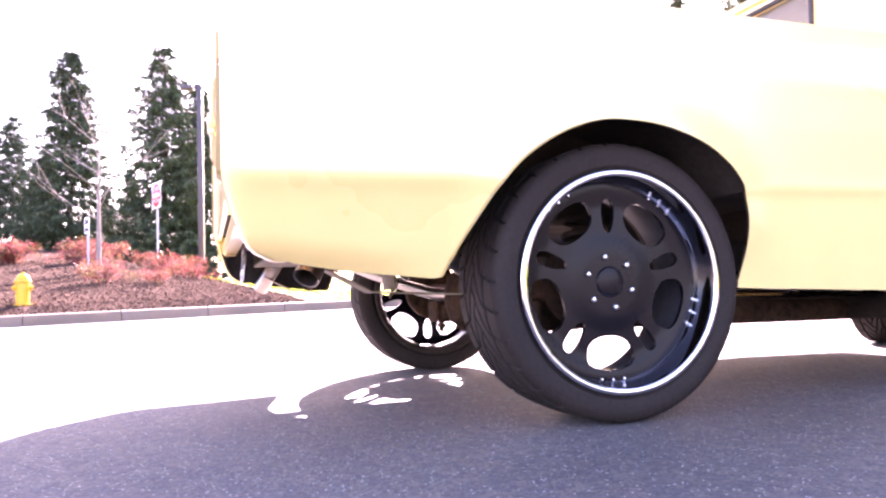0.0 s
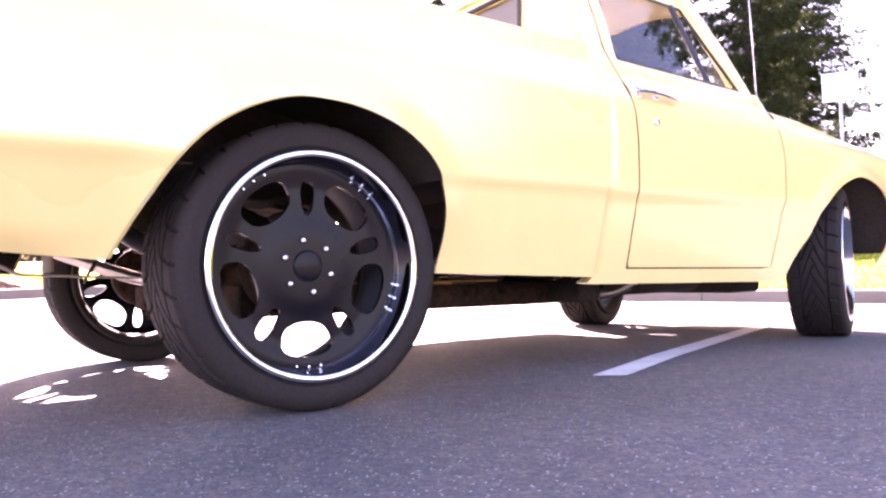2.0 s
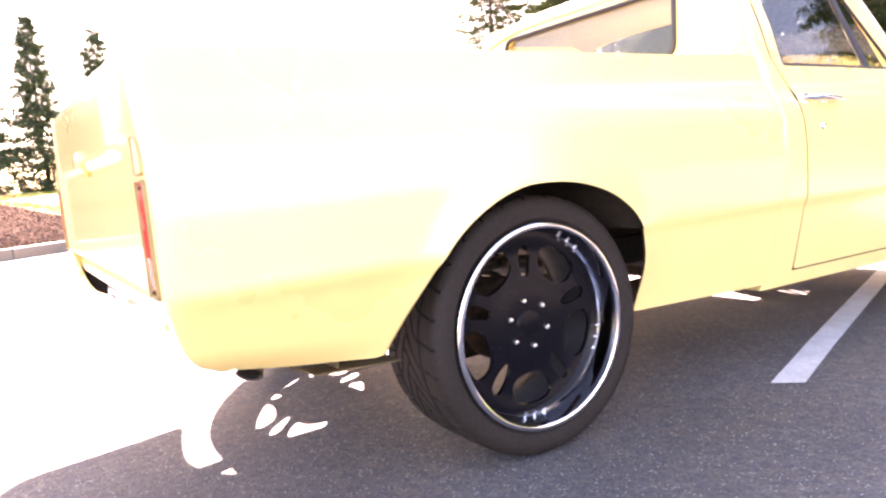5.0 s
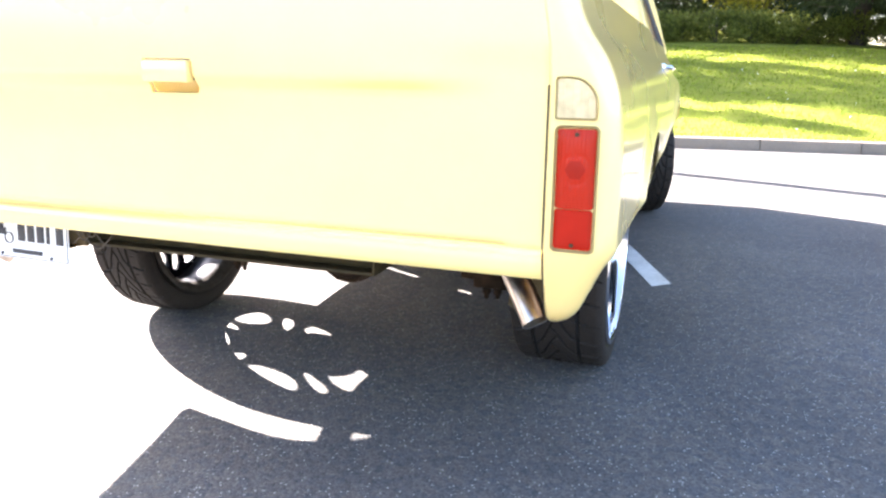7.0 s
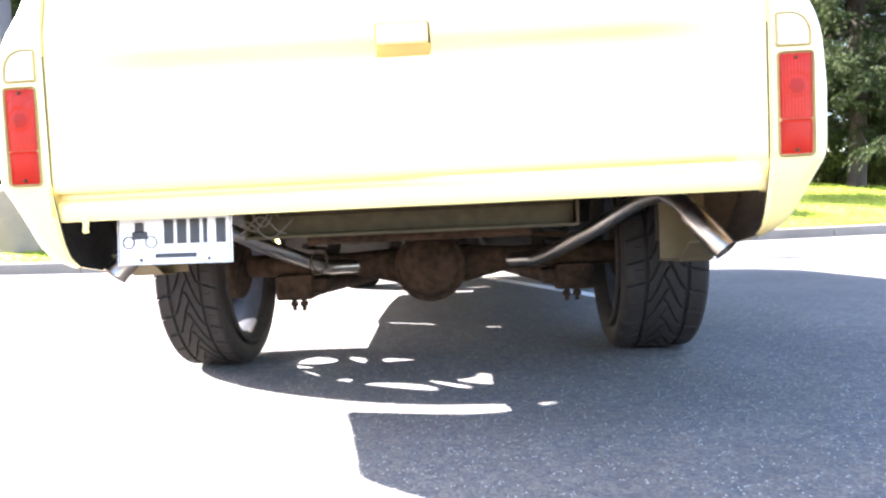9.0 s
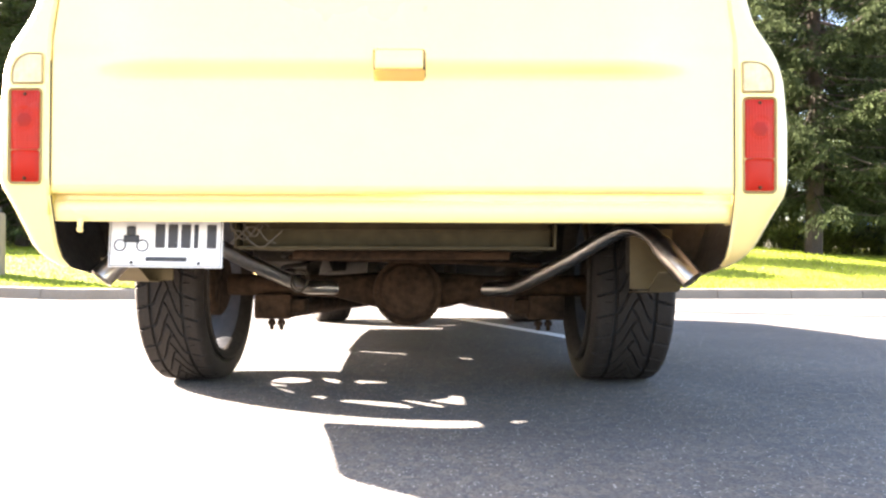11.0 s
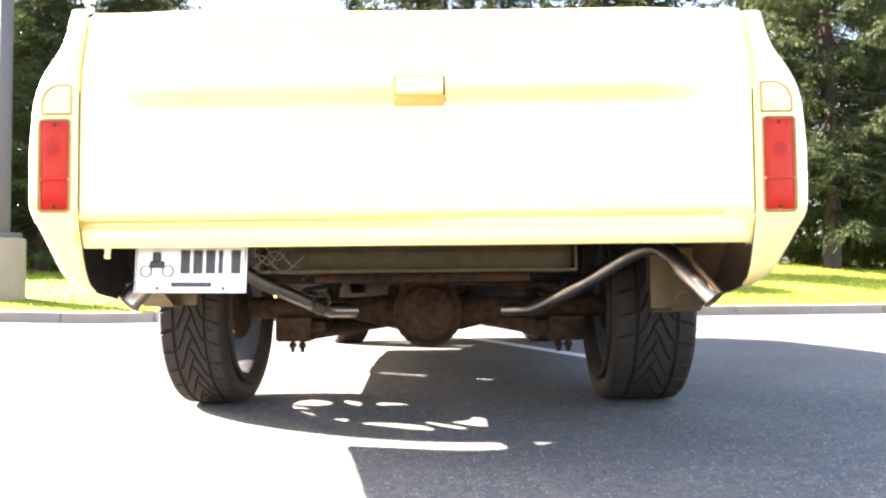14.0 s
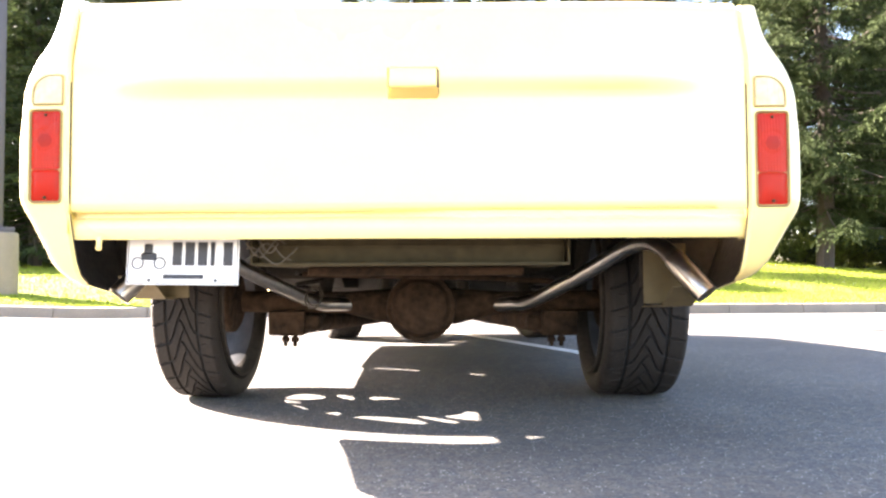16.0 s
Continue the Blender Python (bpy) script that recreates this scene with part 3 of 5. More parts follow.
def ring_of(bm, loop_out, loop_in, y0, y1, sgn):
    o = [bm.verts.new((sgn * x, y1, z)) for x, z in loop_out]
    m = [bm.verts.new((sgn * x, y0, z)) for x, z in [((a[0] * 0.6 + b[0] * 0.4), (a[1] * 0.6 + b[1] * 0.4)) for a, b in zip(loop_out, loop_in)]]
    i = [bm.verts.new((sgn * x, y1 - 0.001, z)) for x, z in loop_in]
    n = len(o)
    for k in range(n):
        q = (k + 1) % n
        bm.faces.new((o[k], o[q], m[q], m[k]))
        bm.faces.new((m[k], m[q], i[q], i[k]))
    bmesh.ops.recalc_face_normals(bm, faces=bm.faces)
    return bm


for sgn in (1, -1):
    dz = 0.0 if sgn > 0 else 0.018
    out = lens_loop(0.884, 0.970, 0.632 + dz, 0.878 + dz, 0.012)
    inn = lens_loop(0.890, 0.964, 0.639 + dz, 0.871 + dz, 0.009)
    lamp = part("tail_lamp", ring_of(bmesh.new(), out, inn, 0.002, 0.012, sgn), shade("lamp_bezel", (0.30, 0.22, 0.08), 0.5), truck, "rectangular red tail lamp with a thin bezel")

    def lens_place(x, z, sgn=sgn, dz=dz):
        rib = 0.0016 * abs(math.sin((x - 0.89) * math.pi / 0.0075)) if z > 0.715 + dz else 0.0
        bulge = 0.006 * (1 - ((x - 0.927) / 0.037) ** 4) * (1 - ((z - 0.755 - dz) / 0.116) ** 6)
        d = math.hypot(x - 0.927, z - 0.795 - dz)
        return (sgn * x, 0.010 - bulge - rib + (0.0009 if abs(d - 0.028) < 0.004 else 0), z)
    part("red_lens", sheet(lens_loop(0.890, 0.964, 0.720 + dz, 0.871 + dz, 0.006), [], 0.0025, lens_place, flip=sgn < 0), RED_LENS, lamp)
    part("lower_lens", sheet(lens_loop(0.890, 0.964, 0.639 + dz, 0.719 + dz, 0.006), [], 0.005, lens_place, flip=sgn < 0), RED_DARK, lamp)
    bm = bmesh.new()
    lathe(bm, [(0.0, -0.0020), (0.012, -0.0018), (0.019, -0.0010), (0.021, 0.0006), (0.021, 0.004)], 6)
    bm.transform(Matrix.Translation((sgn * 0.927, 0.0035, 0.795 + dz)) @ Matrix.Rotation(radians(90), 4, "Z"))
    part("reflector", bm, RED_REFLECTOR, lamp, "round darker red reflector in the lens")
    for zz in (0.648, 0.861):
        bm = bmesh.new()
        lathe(bm, [(0.0, -0.0140), (0.003, -0.0135), (0.0042, -0.010), (0.0042, -0.004)], 12)
        bm.transform(Matrix.Translation((sgn * 0.927, 0.015, zz + dz)) @ Matrix.Rotation(radians(90), 4, "Z"))
        part("lens_screw", bm, OLIVE, lamp)
    out = lens_loop(0.882, 0.964, 0.886 + dz, 0.967 + dz, 0.006, 0.052)
    inn = lens_loop(0.887, 0.959, 0.891 + dz, 0.962 + dz, 0.005, 0.048)
    lamp = part("backup_lamp", ring_of(bmesh.new(), out, inn, 0.003, 0.012, sgn), shade("backup_bezel", (0.45, 0.33, 0.13), 0.5), truck, "quarter-round clear reversing lamp")

    def clear_place(x, z, sgn=sgn, dz=dz):
        return (sgn * x, 0.009 - 0.004 * (1 - ((x - 0.923) / 0.037) ** 2) - 0.0012 * abs(math.sin((x - 0.89) * math.pi / 0.006)), z)
    part("clear_lens", sheet(inn, [], 0.0025, clear_place, flip=sgn < 0), CLEAR_LENS, lamp)

# licence plate hung below the sill, its writing as plain bars
bm = bmesh.new()
box(bm, (-0.1525, -0.0015, 0.0), (0.1525, 0.0015, 0.152), 0.001)
plate = part("licence_plate", bm, PLATE_WHITE, truck, "white licence plate with dark characters")
plate.matrix_local = pose(-0.612, 0.116, 0.440, -4, 0.6, 0)
for k in range(5):
    bm = bmesh.new()
    x0 = -0.028 + k * 0.0345
    box(bm, (x0, -0.004, 0.052), (x0 + (0.026 if k != 3 else 0.012), -0.0016, 0.116), 0.001)
    part("character_bar", bm, INK, plate)
bm = bmesh.new()
box(bm, (-0.052, -0.003, 0.016), (0.058, -0.0016, 0.028))
part("word_bar", bm, INK, plate)
bm = bmesh.new()
box(bm, (-0.06, -0.003, 0.138), (0.07, -0.0016, 0.148))
part("word_bar", bm, INK, plate)
for dx in (-0.122, -0.062):
    bm = bmesh.new()
    lathe(bm, [(0.0135, -0.001), (0.0135, 0.001), (0.0165, 0.001), (0.0165, -0.001), (0.0135, -0.001)], 20)
    bm.transform(Matrix.Translation((dx, -0.003, 0.058)) @ Matrix.Rotation(radians(90), 4, "Z"))
    part("emblem_ring", bm, INK, plate)
bm = bmesh.new()
box(bm, (-0.112, -0.003, 0.066), (-0.072, -0.0016, 0.086), 0.003)
box(bm, (-0.104, -0.003, 0.084), (-0.082, -0.0016, 0.110), 0.004)
part("emblem_block", bm, INK, plate)
bm = bmesh.new()
for z0, z1, x0, x1 in ((0.003, 0.005, -0.148, 0.148), (0.147, 0.149, -0.148, 0.148), (0.003, 0.149, -0.149, -0.147), (0.003, 0.149, 0.147, 0.149)):
    box(bm, (x0, -0.0028, z0), (x1, -0.0016, z1))
part("border", bm, INK, plate)
for dx in (-0.09, 0.09):
    bm = bmesh.new()
    lathe(bm, [(0.0, -0.004), (0.004, -0.004), (0.005, 0.0)], 10)
    bm.transform(Matrix.Translation((dx, -0.001, 0.012)) @ Matrix.Rotation(radians(90), 4, "Z"))
    part("plate_bolt", bm, INK, plate)


# cab
def gap_rear(z):
    return float(np.interp(z, [0.30, 0.355, 0.50, 0.565, 0.60, 0.90, 1.00, 1.07, 1.12, 1.5], [2.236, 2.238, 2.240, 2.243, 2.236, 2.228, 2.214, 2.182, 2.165, 2.19]))


def gap_front(z):
    return float(np.interp(z, [0.30, 0.335, 0.54, 0.80, 0.93, 1.0, 1.05], [3.192, 3.203, 3.220, 3.212, 3.186, 3.125, 3.055]))


def cab_place(sgn, off=0.0):
    def place(y, z):
        x = PC(z) + off + 0.003 * math.exp(-((z - 0.615) / 0.025) ** 2) + 0.006 * math.exp(-((z - 0.985) / 0.02) ** 2) * (y > 2.2)
        return (sgn * x, y, z)
    return place


WINDOW = [(2.222, 1.100), (2.978, 1.078), (2.795, 1.430), (2.255, 1.445)]
for sgn in (1, -1):
    zs = list(np.linspace(0.352, 1.07, 16))
    outline = ([(gap_rear(z) + 0.0055, z) for z in zs] + [(2.17, 1.13), (2.205, 1.49), (2.785, 1.49), (2.83, 1.46), (3.045, 1.056)]
               + [(gap_front(z) - 0.0055, z) for z in np.linspace(1.04, 0.336, 14)])
    bm = sheet(outline, [smooth_loop(WINDOW + WINDOW[:1], 1)], 0.016, cab_place(sgn), flange=(-sgn * 0.003, 0, 0), flip=sgn < 0)
    door = part("cab_door", bm, YELLOW, truck, sharp=30)
    # glass, vent bar and rubber
    bm = bmesh.new()
    ins = 0.012
    q = [(sgn * (PC(z) - ins), y, z) for y, z in WINDOW]
    bm.faces.new([bm.verts.new(p) for p in q])
    ob = part("side_glass", bm, GLASS, door, "clear side window glass")
    ob.visible_shadow = False
    bm = bmesh.new()
    tube(bm, [(sgn * (PC(1.08) - 0.006), 2.785, 1.075), (sgn * (PC(1.43) - 0.006), 2.735, 1.435)], 0.012, 10)
    part("vent_bar", bm, INK, door)
    bm = bmesh.new()
    loop = [(sgn * (PC(z) - 0.004), y, z) for y, z in WINDOW]
    tube(bm, loop + loop[:1], 0.007, 8)
    part("window_rubber", bm, INK, door)
    bm = bmesh.new()
    hx = PC(0.962)
    tube(bm, curve_points([(sgn * (hx + 0.006), 2.250, 0.972), (sgn * (hx + 0.030), 2.266, 0.972), (sgn * (hx + 0.038), 2.320, 0.970),
                           (sgn * (hx + 0.036), 2.42, 0.962), (sgn * (hx + 0.024), 2.470, 0.955)], 3),
         [0.014, 0.016, 0.017, 0.0175, 0.018, 0.018, 0.018, 0.0175, 0.017, 0.016, 0.014, 0.012, 0.006], 14, flat=0.62)
    box(bm, (sgn * (hx - 0.012), 2.228, 0.950), (sgn * (hx + 0.014), 2.275, 0.990), 0.006)
    box(bm, (sgn * (hx - 0.012), 2.335, 0.950), (sgn * (hx + 0.022), 2.365, 0.966), 0.004)
    part("handle", bm, CHROME, door, "chrome door handle")
    bm = bmesh.new()
    lathe(bm, [(0.0, 0.010), (0.008, 0.010), (0.013, 0.007), (0.016, 0.0), (0.016, -0.01)], 20)
    bm.transform(Matrix.Translation((sgn * (PC(0.868) + 0.001), 2.337, 0.868)) @ (Matrix.Rotation(math.pi, 4, "Z") if sgn < 0 else Matrix()))
    part("lock", bm, CHROME, door, "round chrome door lock")

    part("inner_shell", sheet([(2.09, 0.31), (3.25, 0.30), (3.28, 0.60), (3.20, 1.02), (2.12, 1.05)], [], 0.06, cab_place(sgn, -0.013), flip=sgn < 0), UNDER, truck)
    # corner of the cab behind the door, and rocker below it
    zs = list(np.linspace(0.330, 1.07, 14))
    outline = [(2.070, 0.320)] + [(gap_rear(z) - 0.003, z) for z in zs] + [(2.158, 1.13), (2.193, 1.505), (2.11, 1.515), (2.085, 1.10), (2.070, 1.05)]

    def corner_place(y, z, sgn=sgn):
        x = PC(z) + 0.003 * math.exp(-((z - 0.615) / 0.025) ** 2)
        t = max(0.0, (2.125 - y) / 0.055)
        return (sgn * (x - 0.030 * t * t), y, z)
    part("cab_corner", sheet(outline, [], 0.014, corner_place, flange=(-sgn * 0.003, 0, 0), flip=sgn < 0), YELLOW, truck, sharp=30)
    outline = [(2.04, 0.302), (2.07, 0.297), (3.30, 0.272), (3.31, 0.283), (3.14, 0.331), (2.19, 0.347), (2.07, 0.324)]
    part("rocker", sheet(outline, [], 0.014, cab_place(sgn, 0.001), flange=(-sgn * 0.05, 0, 0), flip=sgn < 0), YELLOW, truck)

    # front fender
    def fender_h(y):
        return float(np.interp(y, [3.05, 3.4, 3.75, 4.1, 4.4, 4.6], [1.040, 1.012, 0.988, 0.965, 0.925, 0.85]))
    arch = smooth_loop([(4.20, 0.315), (4.28, 0.40), (4.25, 0.57), (4.11, 0.715), (3.91, 0.768), (3.74, 0.730), (3.58, 0.632), (3.44, 0.455), (3.345, 0.300)], 5)
    outline = ([(gap_front(z) + 0.004, z) for z in np.linspace(0.334, 1.045, 12)] + [(3.045, 1.075), (4.62, 1.075), (4.62, 0.44), (4.50, 0.36)]
               + arch + [(3.30, 0.286), (3.14, 0.333)])

    def fender_place(y, v, sgn=sgn):
        if v < 0.86:
            x, z = PC(v), v
        else:
            a = (v - 0.86) / 0.215 * math.pi / 2
            x, z = PC(0.86) - 0.23 * (1 - math.cos(a)), 0.86 + 0.14 * math.sin(a)
        z -= (1.0 - fender_h(y)) * min(1.0, max(0.0, (z - 0.5) / 0.5))
        w = ease(y, 3.10, 3.42)
        x, z = PC(v) * (1 - w) + x * w, v * (1 - w) + z * w
        r = math.hypot(y - 3.86, z - 0.34) - 0.43
        x += 0.020 * math.exp(-(r / 0.045) ** 2) * ease(z, 0.33, 0.5) + 0.005 * math.exp(-((v - 0.615) / 0.02) ** 2) * (1 - ease(y, 3.25, 3.5))
        x -= 0.10 * ease(y, 4.35, 4.66) ** 2
        return (sgn * x, y, z)
    part("front_fender", sheet(outline, [], 0.018, fender_place, flange=(-sgn * 0.008, 0, 0), flip=sgn < 0), YELLOW, truck, sharp=30)
    # windscreen pillar
    bm = bmesh.new()
    tube(bm, [(sgn * 0.890, 3.065, 1.04), (sgn * 0.832, 2.958, 1.25), (sgn * 0.742, 2.835, 1.495)], [0.036, 0.032, 0.030], 10)
    part("screen_pillar", bm, YELLOW, truck)


def roof_place(u, v):
    x = 0.745 * u
    y = 2.09 + (0.755 + 0.13 * (1 - u * u)) * v
    return (x, y, 1.565 - 0.075 * abs(u) ** 4 - 0.05 * ease(0.12 - v, 0, 0.12) - 0.045 * ease(v, 0.86, 1.0))


bm = sheet([(-1, 0), (1, 0), (1, 1), (-1, 1)], [], 0.04, roof_place, flange=(0, 0, -0.028))
part("roof", bm, YELLOW, truck)


def lining_place(u, v):
    x, y, z = roof_place(u * 0.985, 0.015 + 0.965 * v)
    return (x, y, z - 0.03)


bm = sheet([(-1, 0), (1, 0), (1, 1), (-1, 1)], [], 0.08, lining_place, flip=True)
part("headliner", bm, shade("headliner", (0.22, 0.21, 0.20), 0.9), truck)
bw = lens_loop(-0.535, 0.535, 1.195, 1.452, 0.05)
outline = [(-0.94, 0.66), (0.94, 0.66), (0.955, 0.90), (0.915, 1.05), (0.745, 1.47), (0.70, 1.52), (-0.70, 1.52), (-0.745, 1.47), (-0.915, 1.05), (-0.955, 0.90)]


def cab_back(x, z):
    return (x, 2.083 + 0.03 * ease(abs(x), 0.75, 0.95) + 0.02 * ease(z, 1.05, 1.5), z)


bm = sheet(outline, [bw], 0.022, cab_back, flange=(0, 0.03, 0))
backw = part("cab_back", bm, YELLOW, truck)
bm = bmesh.new()
bm.faces.new([bm.verts.new((x, 2.118, z)) for x, z in bw])
ob = part("rear_glass", bm, GLASS, backw, "clear rear cab window")
ob.visible_shadow = False
bm = bmesh.new()
loop = [cab_back(x, z) for x, z in bw]
tube(bm, [(a, b - 0.003, c) for a, b, c in loop + loop[:1]], 0.010, 8)
part("window_rubber", bm, INK, backw)


def screen_place(u, v):
    """The wrapped windscreen, from the cowl to the roof's front edge."""
    lo = Vector((0.865 * u, 3.065 + 0.20 * (1 - u * u), 1.045))
    hi = Vector((0.735 * u, 2.840 + 0.13 * (1 - u * u), 1.490 + 0.035 * (1 - u ** 4)))
    return tuple(lo.lerp(hi, v))


bm = sheet([(-1, 0), (1, 0), (1, 1), (-1, 1)], [], 0.1, screen_place)
ob = part("windscreen", bm, GLASS, truck, "clear windscreen glass")
ob.visible_shadow = False


def hood_place(x, y):
    t = abs(x) / 0.76
    crown = float(np.interp(y, [3.06, 3.5, 3.86, 4.26, 4.5, 4.64], [1.090, 1.112, 1.090, 1.040, 0.985, 0.89]))
    edge = fender_h(y) - 0.002
    return (x, y, crown + 0.012 * (1 - t * t) - (crown - edge) * ease(t, 0.90, 1.0))


part("hood", sheet([(-0.76, 3.06), (0.76, 3.06), (0.76, 4.64), (-0.76, 4.64)], [], 0.03, hood_place, flange=(0, 0, -0.03)), YELLOW, truck)
bm = bmesh.new()
box(bm, (-0.87, 3.035, 1.020), (0.87, 3.17, 1.062), 0.008)
part("cowl", bm, YELLOW, truck)
bm = bmesh.new()
box(bm, (-0.82, 4.60, 0.40), (0.82, 4.66, 0.80), 0.02)
part("front_panel", bm, YELLOW, truck)
for sgn in (1, -1):
    bm = bmesh.new()
    box(bm, (sgn * 0.62, 4.560, 0.42), (sgn * 0.80, 4.585, 0.78), 0.004)
    part("fender_liner", bm, UNDER, truck, "black undercoated liner behind the front wheel")
bm = bmesh.new()
box(bm, (-0.86, 2.10, 0.34), (0.86, 3.20, 0.40))
box(bm, (-0.84, 3.16, 0.34), (0.84, 3.22, 1.0))
box(bm, (-0.86, 2.09, 0.36), (0.86, 2.11, 0.68))
part("cab_floor", bm, INTERIOR, truck)
bm = bmesh.new()
box(bm, (-0.84, 2.92, 0.86), (0.84, 3.03, 1.085), 0.03)
box(bm, (-0.84, 3.0, 0.86), (0.84, 3.20, 1.015), 0.01)
part("dashboard", bm, INTERIOR, truck)
bm = bmesh.new()
tube(bm, curve_points([(0.742, 3.42, 0.99), (0.742, 3.40, 1.3), (0.742, 3.375, 1.62), (0.742, 3.34, 1.86)], 4), [0.0024] * 12 + [0.0016], 8)
lathe(bm, [(0.0, 1.03), (0.012, 1.022), (0.02, 1.0), (0.024, 0.97)], 14, "z", (0.742, 3.42, 0.0))
part("aerial", bm, GALV, truck, "thin chrome whip aerial")

# ---- wheels ----
def rim_face(y, z):
    r = math.hypot(y, z)
    x = 0.073 - 0.004 * ease(r, 0.08, 0.15) + 0.008 * ease(r, 0.2, 0.262)
    return (x, y, z)


def polar(cx, a, pts):
    return [((cx + u) * math.cos(a) - v * math.sin(a), (cx + u) * math.sin(a) + v * math.cos(a)) for u, v in pts]


WINDOW_TURN = -91.5


def make_wheel():
    bm = bmesh.new()
    lathe(bm, [(0.284, 0.118), (0.293, 0.144), (0.2955, 0.150), (0.2955, 0.1545), (0.2930, 0.1575), (0.2880, 0.1590), (0.2825, 0.1585), (0.2785, 0.1560), (0.2760, 0.1480), (0.2745, 0.120),
               (0.2715, 0.096), (0.270, 0.084), (0.2665, 0.079), (0.262, 0.050), (0.262, 0.020), (0.255, -0.02), (0.256, -0.11), (0.268, -0.150),
               (0.286, -0.166), (0.294, -0.160), (0.292, -0.142), (0.285, -0.12), (0.27, -0.06), (0.27, 0.06), (0.284, 0.118)], 96)
    for f in bm.faces:
        x = f.calc_center_median().x
        f.material_index = 0 if x > 0.080 else 2 if -0.125 < x < 0.070 else 1
    w = part("wheel", bm, [BRUSHED, UNDER, BARREL], truck, "deep-dish black five-spoke wheel with polished lip", sharp=40)
    # tyre
    bm = bmesh.new()
    cols = ([(0.284, -0.126), (0.297, -0.140), (0.306, -0.150), (0.330, -0.156), (0.348, -0.152), (0.359, -0.145), (0.365, -0.136)]
            + [(0.368 + 0.003 * (1 - (x / 0.13) ** 2), x) for x in np.linspace(-0.130, 0.130, 65)]
            + [(0.365, 0.136), (0.359, 0.145), (0.348, 0.152), (0.330, 0.156), (0.306, 0.150), (0.297, 0.140), (0.284, 0.126)])
    n, pitch = 840, 30
    grid = []
    for k in range(n):
        a = 2 * math.pi * k / n
        col = []
        for r, x in cols:
            ax = abs(x)
            if ax <= 0.137:
                # S-shaped grooves falling away from the middle, a straight groove each side, near-level shoulder grooves
                deep = 0.0
                for side, off, over in ((1, 0.0, 0.020), (-1, 0.45, 0.008)):
                    u = x * side
                    if u < -over:
                        continue
                    ph = a * pitch / (2 * math.pi) + off
                    c = min(u + over, 0.073 + over) / (0.073 + over)
                    wave = -1.65 * c * c * (3 - 2 * c) - 0.22 * max(0.0, u - 0.073) / 0.064
                    steep = 1.65 * 6 * c * (1 - c) * 0.85 if u < 0.073 else 0.2
                    if (ph + wave) % 1.0 < 0.092 * math.hypot(1.0, steep):
                        deep = 0.0075
                if abs(ax - 0.073) < 0.0046:
                    deep = 0.0085
                if 0.088 < ax < 0.112 and (a * pitch / (2 * math.pi) + 0.3) % 1.0 < 0.05:
                    deep = 0.004
                r2 = r - deep
            else:
                r2, deep = r, 0
            col.append((bm.verts.new((x, r2 * math.cos(a), r2 * math.sin(a))), deep))
        grid.append(col)
    for k in range(n):
        a, b = grid[k], grid[(k + 1) % n]
        for j in range(len(cols) - 1):
            f = bm.faces.new((a[j][0], a[j + 1][0], b[j + 1][0], b[j][0]))
            # faces sunk in a groove get the painted shade
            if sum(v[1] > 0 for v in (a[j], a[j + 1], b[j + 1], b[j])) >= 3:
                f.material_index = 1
    bmesh.ops.recalc_face_normals(bm, faces=bm.faces)
    part("tyre", bm, [RUBBER, GROOVE_SHADE], w, "low-profile black tyre with wavy directional tread", sharp=30)
    # spoked centre
    holes = []
    for k in range(5):
        a = radians(WINDOW_TURN + 72 * k)
        pts = []
        for q in range(28):
            t = 2 * math.pi * q / 28
            c, s = math.cos(t), math.sin(t)
            pts.append((0.048 * math.copysign(abs(c) ** 0.8, c) * (0.85 if c > 0 else 1.05), 0.073 * math.copysign(abs(s) ** 0.9, s) * (1.0 if c > 0 else 0.96)))
        holes.append(polar(0.196, a, pts))
        a2 = a + radians(36)
        pts = [(0.047 * math.cos(2 * math.pi * q / 20) * (1.0), 0.0195 * math.copysign(abs(math.sin(2 * math.pi * q / 20)) ** 0.7, math.sin(2 * math.pi * q / 20))
                * (1 + 0.25 * math.cos(2 * math.pi * q / 20))) for q in range(20)]
        holes.append(polar(0.180, a2, pts))
    disc_loop = [(0.2665 * math.cos(2 * math.pi * k / 90), 0.2665 * math.sin(2 * math.pi * k / 90)) for k in range(90)]
    bm = sheet(disc_loop, holes, 0.0075, rim_face, flange=(-0.014, 0, 0))
    part("wheel_centre", bm, BLACK_GLOSS, w, "gloss black spoked wheel centre", sharp=40)
    bm = bmesh.new()
    lathe(bm, [(0.0, 0.080), (0.030, 0.0795), (0.038, 0.078), (0.042, 0.073), (0.042, 0.060)], 40)
    part("centre_cap", bm, BLACK_GLOSS, w)
    bm = bmesh.new()
    lathe(bm, [(0.0, -0.03), (0.09, -0.03), (0.122, -0.035), (0.127, -0.05), (0.127, -0.10), (0.11, -0.115), (0.0, -0.12)], 40)
    part("brake_drum", bm, RUST, w, "dark rusty iron brake drum")
    for k in range(6):
        a = radians(41 + 60 * k)
        bm = bmesh.new()
        lathe(bm, [(0.0, 0.084), (0.005, 0.083), (0.008, 0.079), (0.0085, 0.063)], 12, "x", (0, 0.069 * math.cos(a), 0.069 * math.sin(a)))
        part("lug_nut", bm, CHROME, w)
    for k in range(5):
        for j in (-1, 0, 1):
            a = radians(WINDOW_TURN + 72 * k + 7.5 * j)
            bm = bmesh.new()
            lathe(bm, [(0.0, 0.0845), (0.0025, 0.084), (0.0042, 0.080), (0.0042, 0.066)], 10, "x", (0, 0.2590 * math.cos(a), 0.2605 * math.sin(a)))
            part("rivet", bm, CHROME, w)
    return w


